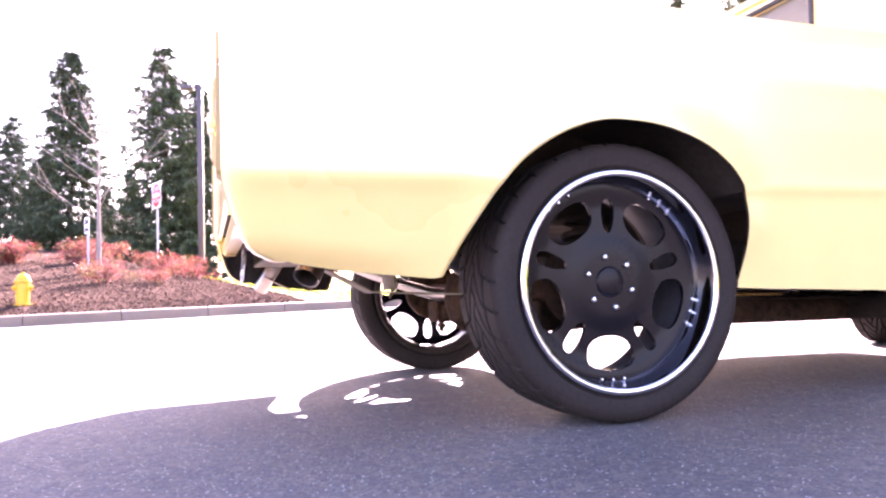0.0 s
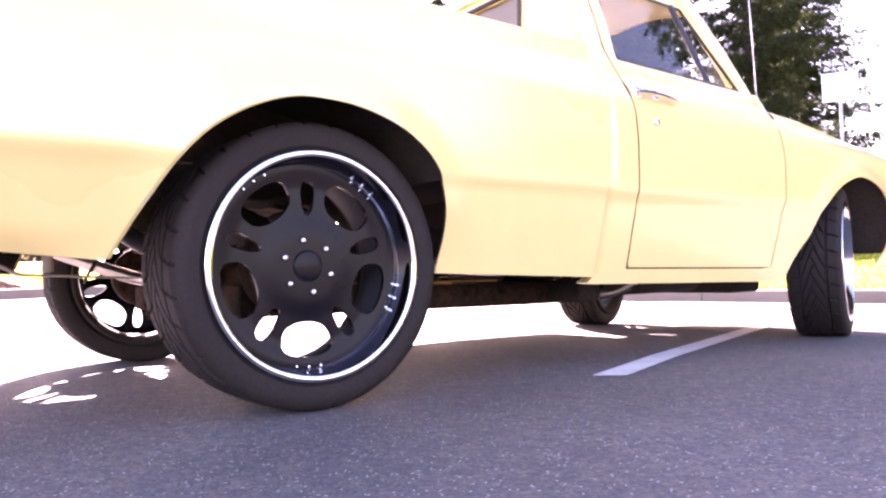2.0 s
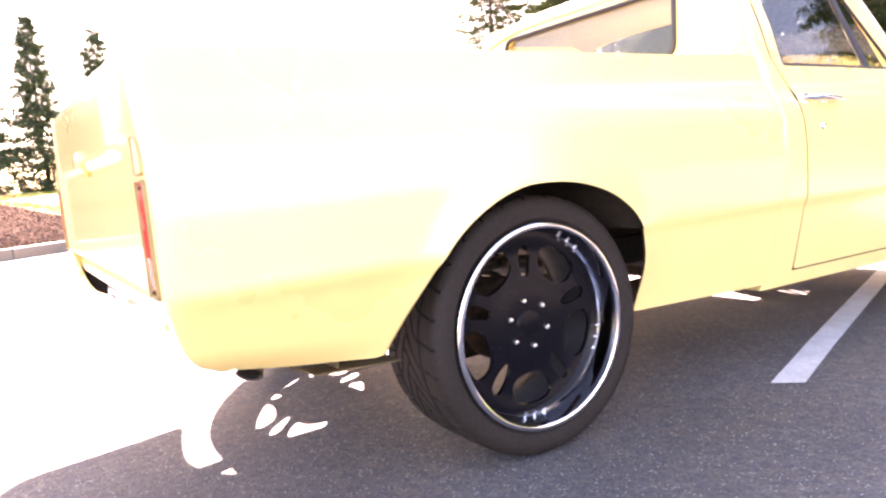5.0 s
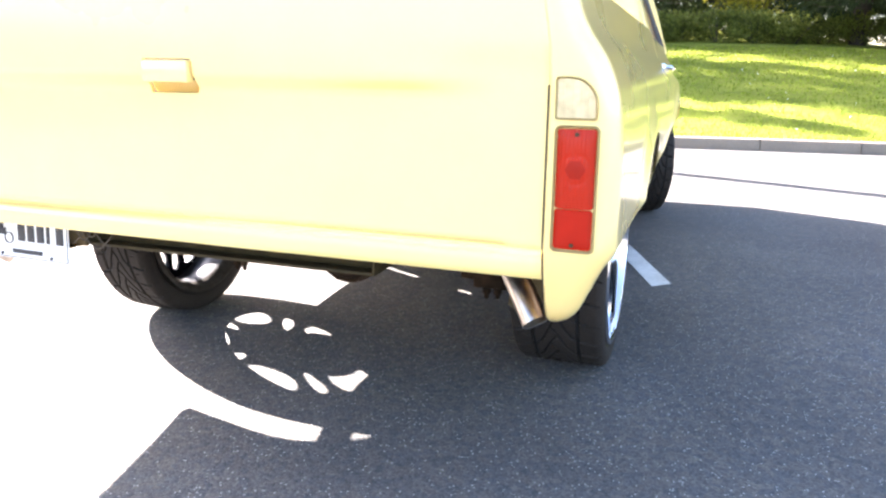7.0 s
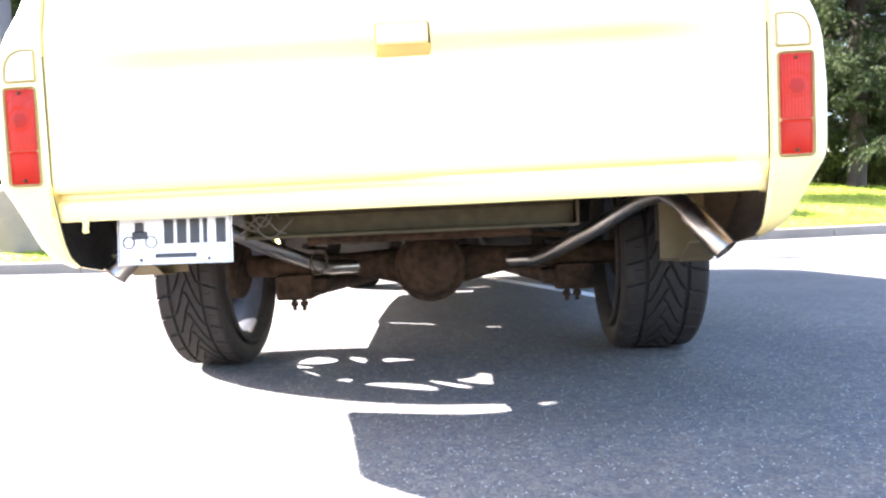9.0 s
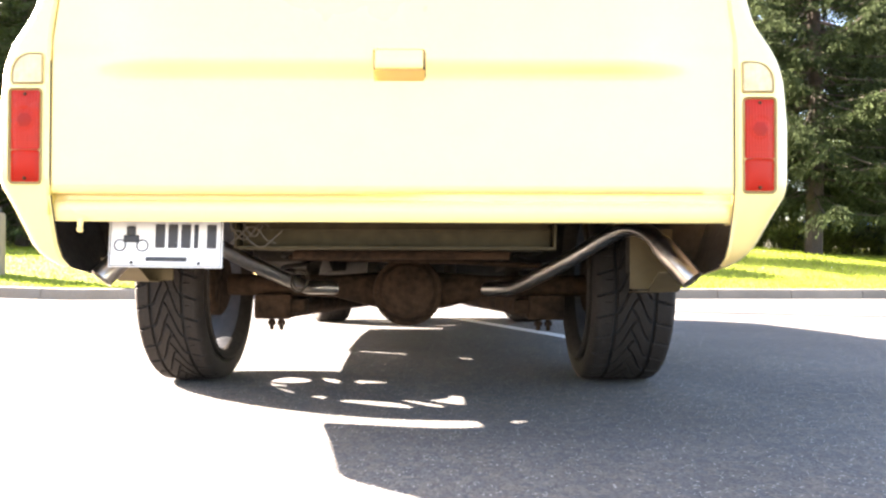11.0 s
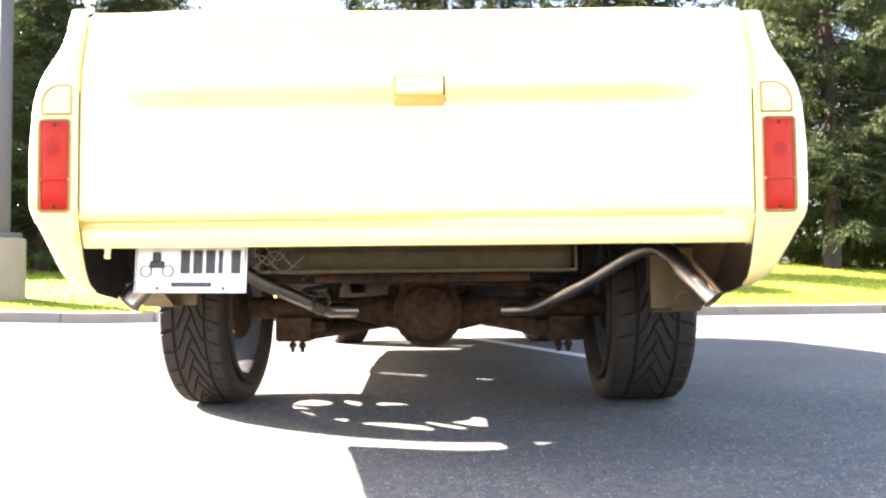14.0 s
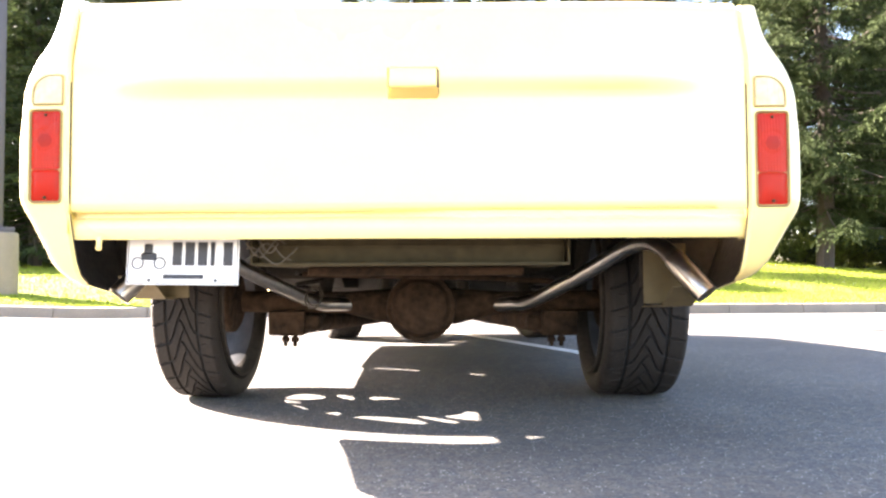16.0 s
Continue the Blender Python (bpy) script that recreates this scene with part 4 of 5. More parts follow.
TYRE_Z = 0.3710
wheel = make_wheel()
wheel.matrix_local = pose(0.785, 1.016, TYRE_Z + road_at(0.785, 1.016)) @ Matrix.Diagonal((0.92, 1, 1, 1))
for x, y, turn, spin, wide in ((-0.811, 1.002, 0, 38, -0.80), (0.772, 3.90, 20, 31, 0.84), (-0.772, 3.90, 200, -12, 0.84)):
    copy_thing(wheel, pose(x, y, TYRE_Z + road_at(x, y), spin, 0, turn) @ Matrix.Diagonal((wide, 1, 1, 1)))

# ---- under the truck ----
bm = bmesh.new()
lathe(bm, [(0.0, -0.165), (0.06, -0.160), (0.095, -0.145), (0.112, -0.115), (0.128, -0.112), (0.131, -0.095), (0.120, -0.08), (0.10, 0.03), (0.07, 0.12), (0.05, 0.16)], 28)
bm.transform(Matrix.Translation((-0.004, 1.0, 0.345)) @ Matrix.Rotation(radians(90), 4, "Z"))
diff = part("differential", bm, RUST, truck, "rusty round rear differential with bolted cover")
for k in range(10):
    a = 2 * math.pi * k / 10
    bm = bmesh.new()
    lathe(bm, [(0.0, -0.012), (0.007, -0.012), (0.008, 0.0)], 6)
    bm.transform(Matrix.Translation((-0.004 + 0.118 * math.cos(a), 0.886, 0.345 + 0.118 * math.sin(a))) @ Matrix.Rotation(radians(90), 4, "Z"))
    part("cover_bolt", bm, RUST, diff)
bm = bmesh.new()
tube(bm, [(-0.70, 1.0, 0.365), (-0.30, 1.0, 0.36), (-0.12, 1.0, 0.345), (0.12, 1.0, 0.345), (0.30, 1.0, 0.36), (0.70, 1.0, 0.365)], [0.042, 0.042, 0.07, 0.07, 0.042, 0.042], 16)
part("rear_axle", bm, RUST, truck, "rusty rear axle tube")
bm = bmesh.new()
tube(bm, [(0, 1.1, 0.35), (0, 2.1, 0.37), (0, 3.0, 0.40)], 0.035, 14)
part("drive_shaft", bm, UNDER, truck)
for sgn in (1, -1):
    bm = bmesh.new()
    for y0, z0, y1, z1 in ((0.55, 0.60, 0.85, 0.66), (0.85, 0.66, 1.25, 0.63), (1.25, 0.63, 1.65, 0.46), (1.65, 0.46, 4.5, 0.42)):
        d = math.atan2(z1 - z0, y1 - y0)
        L = math.hypot(y1 - y0, z1 - z0)
        box(bm, (-0.03, 0, -0.055), (0.03, L + 0.01, 0.055), 0.006, Matrix.Translation((sgn * 0.43, y0, z0)) @ Matrix.Rotation(d, 4, "X"))
    part("frame_rail", bm, UNDER, truck, "black steel frame rail")
    # trailing arm from a middle crossmember to the axle
    bm = bmesh.new()
    tube(bm, [(sgn * 0.50, 0.94, 0.285), (sgn * 0.43, 1.45, 0.272), (sgn * 0.29, 2.2, 0.250), (sgn * 0.21, 2.64, 0.242)], [0.042, 0.042, 0.038, 0.038], 10, flat=1.2)
    part("trailing_arm", bm, RUST, truck, "dark rusty trailing arm")
    bm = bmesh.new()
    box(bm, (sgn * 0.15, 2.62, 0.200), (sgn * 0.27, 2.76, 0.34), 0.02)
    lathe(bm, [(0.0, -0.07), (0.036, -0.07), (0.040, -0.06), (0.040, 0.06), (0.036, 0.07), (0.0, 0.07)], 16, "x", (sgn * 0.21, 2.69, 0.242))
    part("arm_bracket", bm, RUST, truck, "rusty trailing arm bracket")
    bm = bmesh.new()
    tube(bm, curve_points([(sgn * 0.30, 2.66, 0.235), (sgn * 0.30, 2.82, 0.235), (sgn * 0.32, 2.95, 0.275), (sgn * 0.33, 3.06, 0.335), (sgn * 0.32, 3.2, 0.37)], 5), 0.027, 12)
    part("exhaust_elbow", bm, STEEL, truck, "dull steel exhaust elbow")
    bm = bmesh.new()
    box(bm, (sgn * 0.45, 0.93, 0.236), (sgn * 0.59, 1.07, 0.330), 0.01)
    box(bm, (sgn * 0.40, 0.95, 0.258), (sgn * 0.46, 1.05, 0.312), 0.01)
    seat = part("axle_bracket", bm, RUST, truck, "rusty axle bracket with hanging bolts")
    for x, y in ((0.492, 0.965), (0.530, 0.970)):
        bm = bmesh.new()
        lathe(bm, [(0.0, 0.193), (0.0075, 0.193), (0.0085, 0.197), (0.0085, 0.213)], 12, "z", (sgn * x, y, 0))
        lathe(bm, [(0.0085, 0.211), (0.0155, 0.211), (0.0155, 0.228), (0.010, 0.230), (0.010, 0.246)], 6, "z", (sgn * x, y, 0))
        part("bracket_bolt", bm, RUST, seat)
    bm = bmesh.new()
    tube(bm, [(sgn * 0.42, 1.10, 0.33), (sgn * 0.36, 1.22, 0.66)], 0.022, 12)
    tube(bm, [(sgn * 0.42, 1.10, 0.33), (sgn * 0.39, 1.16, 0.49)], 0.028, 12)
    part("shock_absorber", bm, UNDER, truck)
    # coil spring on the arm
    bm = bmesh.new()
    pts = [(sgn * 0.47 + 0.055 * math.cos(a), 1.14 + 0.055 * math.sin(a), 0.30 + 0.30 * a / (12 * math.pi)) for a in np.linspace(0, 12 * math.pi, 90)]
    tube(bm, pts, 0.009, 6)
    part("coil_spring", bm, UNDER, truck)
    # exhaust: up over the side and out under the bumper end
    path = [(0.155, 1.16, 0.46), (0.156, 1.12, 0.40), (0.170, 1.07, 0.354), (0.25, 1.0, 0.352), (0.34, 0.94, 0.356), (0.40, 0.88, 0.366), (0.54, 0.68, 0.452), (0.645, 0.52, 0.532), (0.685, 0.44, 0.558),
            (0.712, 0.37, 0.562), (0.735, 0.31, 0.540), (0.752, 0.268, 0.510)]
    bm = bmesh.new()
    tube(bm, curve_points([(sgn * x, y, z) for x, y, z in path], 5), 0.025, 16)
    tube(bm, [(sgn * 0.155, 1.14, 0.46), (sgn * 0.16, 1.6, 0.40), (sgn * 0.2, 2.6, 0.33)], 0.025, 12)
    pipe = part("exhaust_pipe", bm, STEEL, truck, "bright steel exhaust pipe")
    bm = bmesh.new()
    a, b = Vector((sgn * 0.748, 0.272, 0.516)), Vector((sgn * 0.824, 0.205, 0.408))
    d = (b - a).normalized()
    tube(bm, [a, a + d * 0.01, b], [0.026, 0.031, 0.0325], 20, cap=False)
    tube(bm, [b, b - d * 0.002, a + d * 0.03], [0.0325, 0.029, 0.027], 20, cap=False)
    part("exhaust_tip", bm, TIP_STEEL, pipe, "dull steel exhaust tip")
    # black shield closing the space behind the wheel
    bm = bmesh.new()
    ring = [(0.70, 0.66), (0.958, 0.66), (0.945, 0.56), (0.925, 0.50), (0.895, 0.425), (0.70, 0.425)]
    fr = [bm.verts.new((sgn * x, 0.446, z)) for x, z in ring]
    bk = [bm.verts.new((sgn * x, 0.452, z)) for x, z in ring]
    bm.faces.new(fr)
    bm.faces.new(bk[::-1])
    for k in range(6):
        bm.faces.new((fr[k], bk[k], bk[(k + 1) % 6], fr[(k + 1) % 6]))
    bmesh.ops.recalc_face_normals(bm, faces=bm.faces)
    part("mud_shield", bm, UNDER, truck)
    up = 0.0 if sgn > 0 else 0.022
    bm = bmesh.new()
    box(bm, (sgn * 0.705, 0.42, 0.375 + up), (sgn * 0.835, 0.426, 0.56), 0.002)
    bends = ((0.253, 0.428), (0.365, 0.369), (0.60, 0.356)) if sgn > 0 else ((0.22, 0.462), (0.34, 0.396), (0.44, 0.392))
    for (y0, z0), (y1, z1) in zip(bends, bends[1:]):
        q = [bm.verts.new(v) for v in ((sgn * 0.745, y0, z0), (sgn * 0.835, y0, z0), (sgn * 0.835, y1, z1), (sgn * 0.745, y1, z1))]
        q += [bm.verts.new(v.co + Vector((0, 0, 0.004))) for v in q]
        for c in ((0, 1, 2, 3), (7, 6, 5, 4), (0, 4, 5, 1), (1, 5, 6, 2), (2, 6, 7, 3), (3, 7, 4, 0)):
            bm.faces.new([q[k] for k in c])
    part("splash_plate", bm, TAN, truck, "bent brown metal splash plate")

bm = bmesh.new()
box(bm, (-0.430, 0.195, 0.4955), (0.432, 0.80, 0.600), 0.012)
tank = part("fuel_tank", bm, OLIVE, truck, "olive steel fuel tank slung under the bed")
bm = bmesh.new()
box(bm, (-0.32, 0.34, 0.463), (0.33, 0.76, 0.4905), 0.010)
part("tank_pan", bm, RUST, tank, "dark rusty pan under the tank")
bm = bmesh.new()
box(bm, (-0.432, 0.160, 0.491), (0.436, 0.80, 0.495), 0.001)
box(bm, (-0.432, 0.157, 0.491), (0.436, 0.160, 0.499), 0.0008)
part("tank_tray", bm, OLIVE, tank, "bent olive steel tray with a worn lip")
for x in (-0.436, 0.436):
    bm = bmesh.new()
    box(bm, (x - 0.003, 0.157, 0.491), (x + 0.003, 0.31, 0.600), 0.001)
    part("tank_bracket", bm, OLIVE, tank, "bent olive steel bracket")
bm = bmesh.new()
box(bm, (-0.428, 0.189, 0.545), (0.430, 0.196, 0.551), 0.001)
part("tank_seam", bm, OLIVE, tank)
bm = bmesh.new()
box(bm, (-0.84, 0.106, 0.588), (0.84, 0.16, 0.650), 0.004)
part("rear_crossmember", bm, UNDER, truck)
bm = bmesh.new()
box(bm, (-0.46, 2.45, 0.21), (0.46, 2.60, 0.30), 0.02)
part("crossmember", bm, UNDER, truck, "black frame crossmember")
bm = bmesh.new()
box(bm, (-0.40, 3.70, 0.20), (0.40, 3.98, 0.30), 0.03)
part("crossmember", bm, UNDER, truck, "black frame crossmember")
bm = bmesh.new()
box(bm, (-0.34, 2.75, 0.22), (0.34, 3.55, 0.50), 0.06)
part("engine_sump", bm, UNDER, truck)
bm = bmesh.new()
tube(bm, [(-0.45, 0.90, 0.47), (0.2, 0.86, 0.455), (0.50, 0.95, 0.44)], 0.010, 8)
part("track_bar", bm, RUST, truck)

# loose wiring by the plate
for k in range(4):
    pts = []
    for j in range(6):
        pts.append((-0.44 + 0.035 * j * (0.5 + 0.1 * k) + 0.02 * noise.noise((j, k, 1.0)), 0.12 + 0.03 * noise.noise((j, k, 5.0)),
                    0.548 - 0.010 * k + 0.024 * math.sin(j * 1.3 + k * 2.4)))
    bm = bmesh.new()
    tube(bm, curve_points(pts, 5), 0.0022, 6)
    part("wire", bm, WIRE, truck)
for k in range(2):
    pts = [(-0.375 + 0.030 * math.cos(t * 1.05 + k) + 0.006 * k, 0.72 + 0.02 * math.sin(t + k), 0.385 + 0.036 * math.sin(t * 1.05 + k) + 0.01 * k) for t in range(7)]
    bm = bmesh.new()
    tube(bm, curve_points(pts, 5), 0.003, 6)
    part("wire", bm, WIRE, truck)
bm = bmesh.new()
tube(bm, [(-0.795, 0.03, 0.565), (-0.795, 0.028, 0.545), (-0.792, 0.02, 0.535)], [0.009, 0.007, 0.008], 8)
part("hook", bm, YELLOW, truck)


# ---- trees, hedge, shrubs ----
def mesh_part(name, verts, faces, material, parent, label=""):
    me = bpy.data.meshes.new(name)
    me.from_pydata(verts, [], faces)
    for mm in (material if isinstance(material, (list, tuple)) else [material]):
        me.materials.append(mm)
    ob = new(name, me)
    if parent is not None:
        ob.parent = parent
    if label:
        tagged(ob, label)
    return ob


def blade_quad(V, F, base, way, length, width, rnd, sag=0.0):
    """One leaf or twig: a pointed, slightly folded strip."""
    side = way.cross(Vector((rnd.uniform(-1, 1), rnd.uniform(-1, 1), rnd.uniform(-1, 1))))
    if side.length < 1e-4:
        side = Vector((1, 0, 0))
    side = side.normalized() * width * 0.5
    mid = base + way * length * 0.5
    tip = base + way * length - Vector((0, 0, sag * length))
    n = len(V)
    V += [tuple(base), tuple(mid + side), tuple(tip), tuple(mid - side)]
    F.append((n, n + 1, n + 2, n + 3))


def conifer(height, spread, seed, label, needles, bare=0.12, dense=1.0, coarse=1.0, leaves=10):
    """A fir: tapered trunk, drooping limbs in whorls, and twigs hung with needles."""
    rnd = random.Random(seed)
    root = thing("conifer_tree", label, "tree", "conifers round the lot")
    bm = bmesh.new()
    r0 = 0.010 * height + 0.035
    tube(bm, [(0.05 * math.sin(k), 0.05 * math.cos(1.7 * k), height * k / 8 - (0.3 if k == 0 else 0)) for k in range(9)], [r0 * (1 - 0.115 * k) + 0.01 for k in range(9)], 10)
    part("trunk", bm, BARK, root)
    V, F = [], []
    bm = bmesh.new()
    h, turn = height * bare, 0.0
    while h < height * 0.985:
        f = (h - height * bare) / (height * (1 - bare))
        reach = spread * (1 - f) ** 0.75 * (0.75 + 0.25 * min(1, f * 7)) + 0.12
        for k in range(7 if f < 0.8 else 5):
            a = turn + 2 * math.pi * k / 7 + rnd.uniform(-0.35, 0.35)
            L = reach * rnd.uniform(0.55, 1.12)
            if rnd.random() < 0.08:
                continue
            out = Vector((math.cos(a), math.sin(a), 0))
            drop = rnd.uniform(0.10, 0.42) * (1 - 0.8 * f)
            pts = [Vector((0, 0, h)) + out * L * t + Vector((0, 0, -drop * L * math.sin(t * 2.0) + 0.10 * L * t * t + (0.25 * L * t if f > 0.75 else 0))) for t in (0, 0.25, 0.5, 0.75, 1.0)]
            tube(bm, pts, [0.008 * L + 0.010, 0.006 * L + 0.007, 0.005 * L + 0.005, 0.003 * L + 0.003, 0.003], 4, cap=False)
            for j in range(int((7 + 9 * L) * dense)):
                t = rnd.uniform(0.04, 1.0) ** 0.8
                i = min(3, int(t * 4))
                p = pts[i].lerp(pts[i + 1], t * 4 - i)
                side = Vector((-out.y, out.x, 0)) * rnd.choice((-1, 1))
                w = (side * rnd.uniform(0.25, 1.0) + out * rnd.uniform(0.3, 0.9) + Vector((0, 0, rnd.uniform(-0.55, 0.12)))).normalized()
                spray = (0.16 + 0.20 * L * (1.15 - t)) * rnd.uniform(0.6, 1.25)
                for q in range(leaves):
                    u = (q + rnd.random()) / leaves
                    at = p + w * spray * u - Vector((0, 0, 0.30 * spray * u * u))
                    d = (w * rnd.uniform(0.4, 1.0) + Vector((rnd.gauss(0, 0.5), rnd.gauss(0, 0.5), rnd.uniform(-0.7, 0.25)))).normalized()
                    blade_quad(V, F, at, d, 0.105 * coarse * rnd.uniform(0.6, 1.4), 0.028 * coarse, rnd, 0.2)
        h += rnd.uniform(0.17, 0.29) * (0.75 + height / 40)
        turn += 0.7
    tagged(part("limb_frame", bm, BARK, root), "", kind="stuff")
    mesh_part("crown", V, F, needles, root)
    return root


def ground_at(x, y):
    """The height of the ground at a place."""
    best = min(((along(s) - Vector((x, y))).length, s) for s in np.linspace(0.5, KERB_LEN[-1] - 0.5, 160))
    s = best[1]
    toward = Vector((x, y)) - along(s)
    return rise(s, best[0]) if toward.dot(along(s, 1.0) - along(s)) > 0 else 0.0


FIR_A = conifer(11.0, 2.4, 3, "tall narrow dark green fir with drooping limbs", NEEDLE_HAZED, 0.03, 1.0, 2.2, 5)
FIR_B = conifer(10.0, 2.7, 8, "dark green fir with an open uneven outline", NEEDLE_HAZED, 0.03, 1.0, 2.2, 5)
SPRUCE = conifer(17.0, 4.0, 15, "large dark green spruce with hanging boughs over a bare trunk", NEEDLE, 0.10, 2.3, 1.05, 12)
SPRUCE_B = conifer(20.0, 3.8, 21, "tall green spruce standing behind the hedge", NEEDLE, 0.08, 0.9, 2.0, 6)
SPRUCE_C = conifer(18.0, 4.2, 27, "broad dark spruce with dense boughs", NEEDLE, 0.07, 0.9, 2.0, 6)


def stand(src, x, y, scale, turn, tall=1.0):
    ob = copy_thing(src, pose(x, y, ground_at(x, y) - 0.1, 0, 0, turn))
    ob.scale = (scale, scale, scale * tall)
    return ob


def place_first(ob, x, y, turn):
    ob.matrix_basis = pose(x, y, ground_at(x, y) - 0.1, 0, 0, turn)


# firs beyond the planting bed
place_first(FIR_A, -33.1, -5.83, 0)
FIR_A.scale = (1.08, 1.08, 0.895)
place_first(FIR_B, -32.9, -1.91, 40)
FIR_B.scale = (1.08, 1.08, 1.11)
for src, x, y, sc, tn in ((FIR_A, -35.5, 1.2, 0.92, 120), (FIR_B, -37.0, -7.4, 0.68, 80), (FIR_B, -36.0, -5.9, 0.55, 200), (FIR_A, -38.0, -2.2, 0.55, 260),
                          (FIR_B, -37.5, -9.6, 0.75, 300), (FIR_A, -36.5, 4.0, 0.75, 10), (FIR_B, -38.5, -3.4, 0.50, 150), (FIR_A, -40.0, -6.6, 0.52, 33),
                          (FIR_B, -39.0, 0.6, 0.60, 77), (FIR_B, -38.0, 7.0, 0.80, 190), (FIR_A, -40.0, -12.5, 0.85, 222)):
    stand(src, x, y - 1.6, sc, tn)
# spruces round the lawn
place_first(SPRUCE, 9.3, 16.3, 0)
place_first(SPRUCE_B, 5.2, 23.0, 60)
place_first(SPRUCE_C, 12.0, 26.0, 30)
for src, x, y, sc, tn in ((SPRUCE, 13.2, 19.0, 0.95, 140), (SPRUCE_B, 8.0, 30.0, 0.95, 200), (SPRUCE_C, 17.5, 22.0, 1.0, 250),
                          (SPRUCE_C, 2.2, 33.0, 0.92, 95), (SPRUCE_B, -1.6, 36.0, 0.82, 310), (SPRUCE_C, -5.2, 37.0, 0.88, 170),
                          (SPRUCE_C, -17.5, 27.5, 0.95, 45), (SPRUCE_B, -22.5, 45.0, 1.30, 10), (SPRUCE_C, -19.0, 43.0, 1.3, 111), (SPRUCE_B, -27.0, 33.0, 0.95, 290),
                          (SPRUCE_B, -24.0, 23.5, 0.80, 77), (SPRUCE_C, -31.0, 25.0, 0.85, 133), (SPRUCE_B, 20.0, 31.0, 1.0, 12), (SPRUCE_C, 25.0, 26.0, 1.0, 300),
                          (SPRUCE_B, -18.5, 19.0, 0.58, 66), (SPRUCE_C, -11.5, 44.0, 0.60, 210), (SPRUCE_B, -8.0, 46.0, 0.58, 260),
                          (SPRUCE_B, 0.5, 42.0, 0.8, 20), (SPRUCE_C, 5.5, 40.0, 0.9, 75)):
    stand(src, x, y, sc, tn)
# four spruces added sunward, mostly out of view, to cast shade over the lawn
stand(SPRUCE_C, -11.6, 18.2, 0.85, 20, 0.60)
stand(SPRUCE_B, -13.0, 27.0, 0.95, 100)
stand(SPRUCE_C, -1.5, 27.0, 1.0, 150)
stand(SPRUCE_C, -17.0, 23.0, 0.93, 200)


def leafy(name, label, category, size, count, leaf, mats, seed, group="", kind="", stems=5, wood=BARK):
    """A shrub: thin stems and many small leaves in uneven clumps."""
    rnd = random.Random(seed)
    root = thing(name, label, category, group, kind)
    sx, sy, sz = size
    bm = bmesh.new()
    for k in range(stems):
        a = rnd.uniform(0, 6.28)
        tube(bm, [(0.06 * math.cos(a), 0.06 * math.sin(a), -0.1), (sx * 0.25 * math.cos(a), sy * 0.25 * math.sin(a), sz * 0.45), (sx * 0.42 * math.cos(a), sy * 0.42 * math.sin(a), sz * 0.85)],
             [0.018, 0.012, 0.005], 5)
    part("woody_base", bm, wood, root)
    V, F, tint = [], [], []
    clumps = [Vector((rnd.gauss(0, 0.24) * sx, rnd.gauss(0, 0.24) * sy, sz * rnd.uniform(0.25, 0.95))) for _ in range(max(6, count // 60))]
    for c in clumps:
        share = 0.75 if rnd.random() < 0.22 else 0.12
        for _ in range(60):
            d = Vector((rnd.gauss(0, 1), rnd.gauss(0, 1), rnd.gauss(0, 1))).normalized()
            p = c + d * rnd.uniform(0.04, 0.17) * (sx + sz) * 0.6
            if p.z < 0.02:
                continue
            w = (d + Vector((0, 0, rnd.uniform(-0.2, 0.6)))).normalized()
            blade_quad(V, F, p, w, leaf * rnd.uniform(0.6, 1.4), leaf * 0.55, rnd)
            tint.append(int(rnd.random() < share))
    crown = mesh_part("foliage", V, F, mats, root)
    if isinstance(mats, list):
        crown.data.polygons.foreach_set("material_index", tint)
    return root


RED = [leafy("red_shrub", "low shrub with red, pink and some yellowish leaves on mulch", "shrub", (1.1, 1.1, 0.55), 1500, 0.055, [LEAF_RED, LEAF_TURNING], 30 + k, "red shrubs in the bed") for k in range(3)]
rnd = random.Random(77)
spots = []
for k in range(40):
    if k < 14:
        spots.append((rnd.uniform(8.5, 14.2), rnd.uniform(1.6, 4.2)))
    elif k < 36:
        spots.append((rnd.uniform(9.5, SPLIT - 0.3), rnd.uniform(7.5, 11.5)))
    else:
        spots.append((rnd.uniform(14.5, SPLIT - 0.6), rnd.uniform(3.0, 6.0)))
for k, (s, d) in enumerate(spots[:3]):
    RED[k].matrix_basis = pose(*along(s, d), rise(s, d) - 0.03, 0, 0, 30 * k)
for k, (s, d) in enumerate(spots[3:]):
    ob = copy_thing(RED[k % 3], pose(*along(s, d), rise(s, d) - 0.03, 0, 0, rnd.uniform(0, 360)))
    q = rnd.uniform(0.55, 0.95)
    ob.scale = (q, q, q * rnd.uniform(0.8, 1.1))

# clipped hedge behind the lawn, in separate bushes grown together
HEDGE = [leafy("hedge_bush", "dense dark green hedge bush behind the lawn", "hedge", (1.5, 1.2, 0.80), 3200, 0.085, LEAF, 50 + k, "hedge bushes behind the lawn", stems=7) for k in range(3)]
hs = [(LAWN + 7.0 + 0.95 * k, 13.0 + 0.4 * math.sin(k * 1.3)) for k in range(24)]
for k, (s, d) in enumerate(hs):
    m = pose(*along(s, d), rise(s, d) - 0.05, 0, 0, (k * 77) % 360)
    if k < 3:
        HEDGE[k].matrix_basis = m
    else:
        ob = copy_thing(HEDGE[k % 3], m)
        ob.scale = (1.0, 1.0, (0.85 if k < 15 else 1.10) + 0.3 * ((k * 37) % 10) / 10)
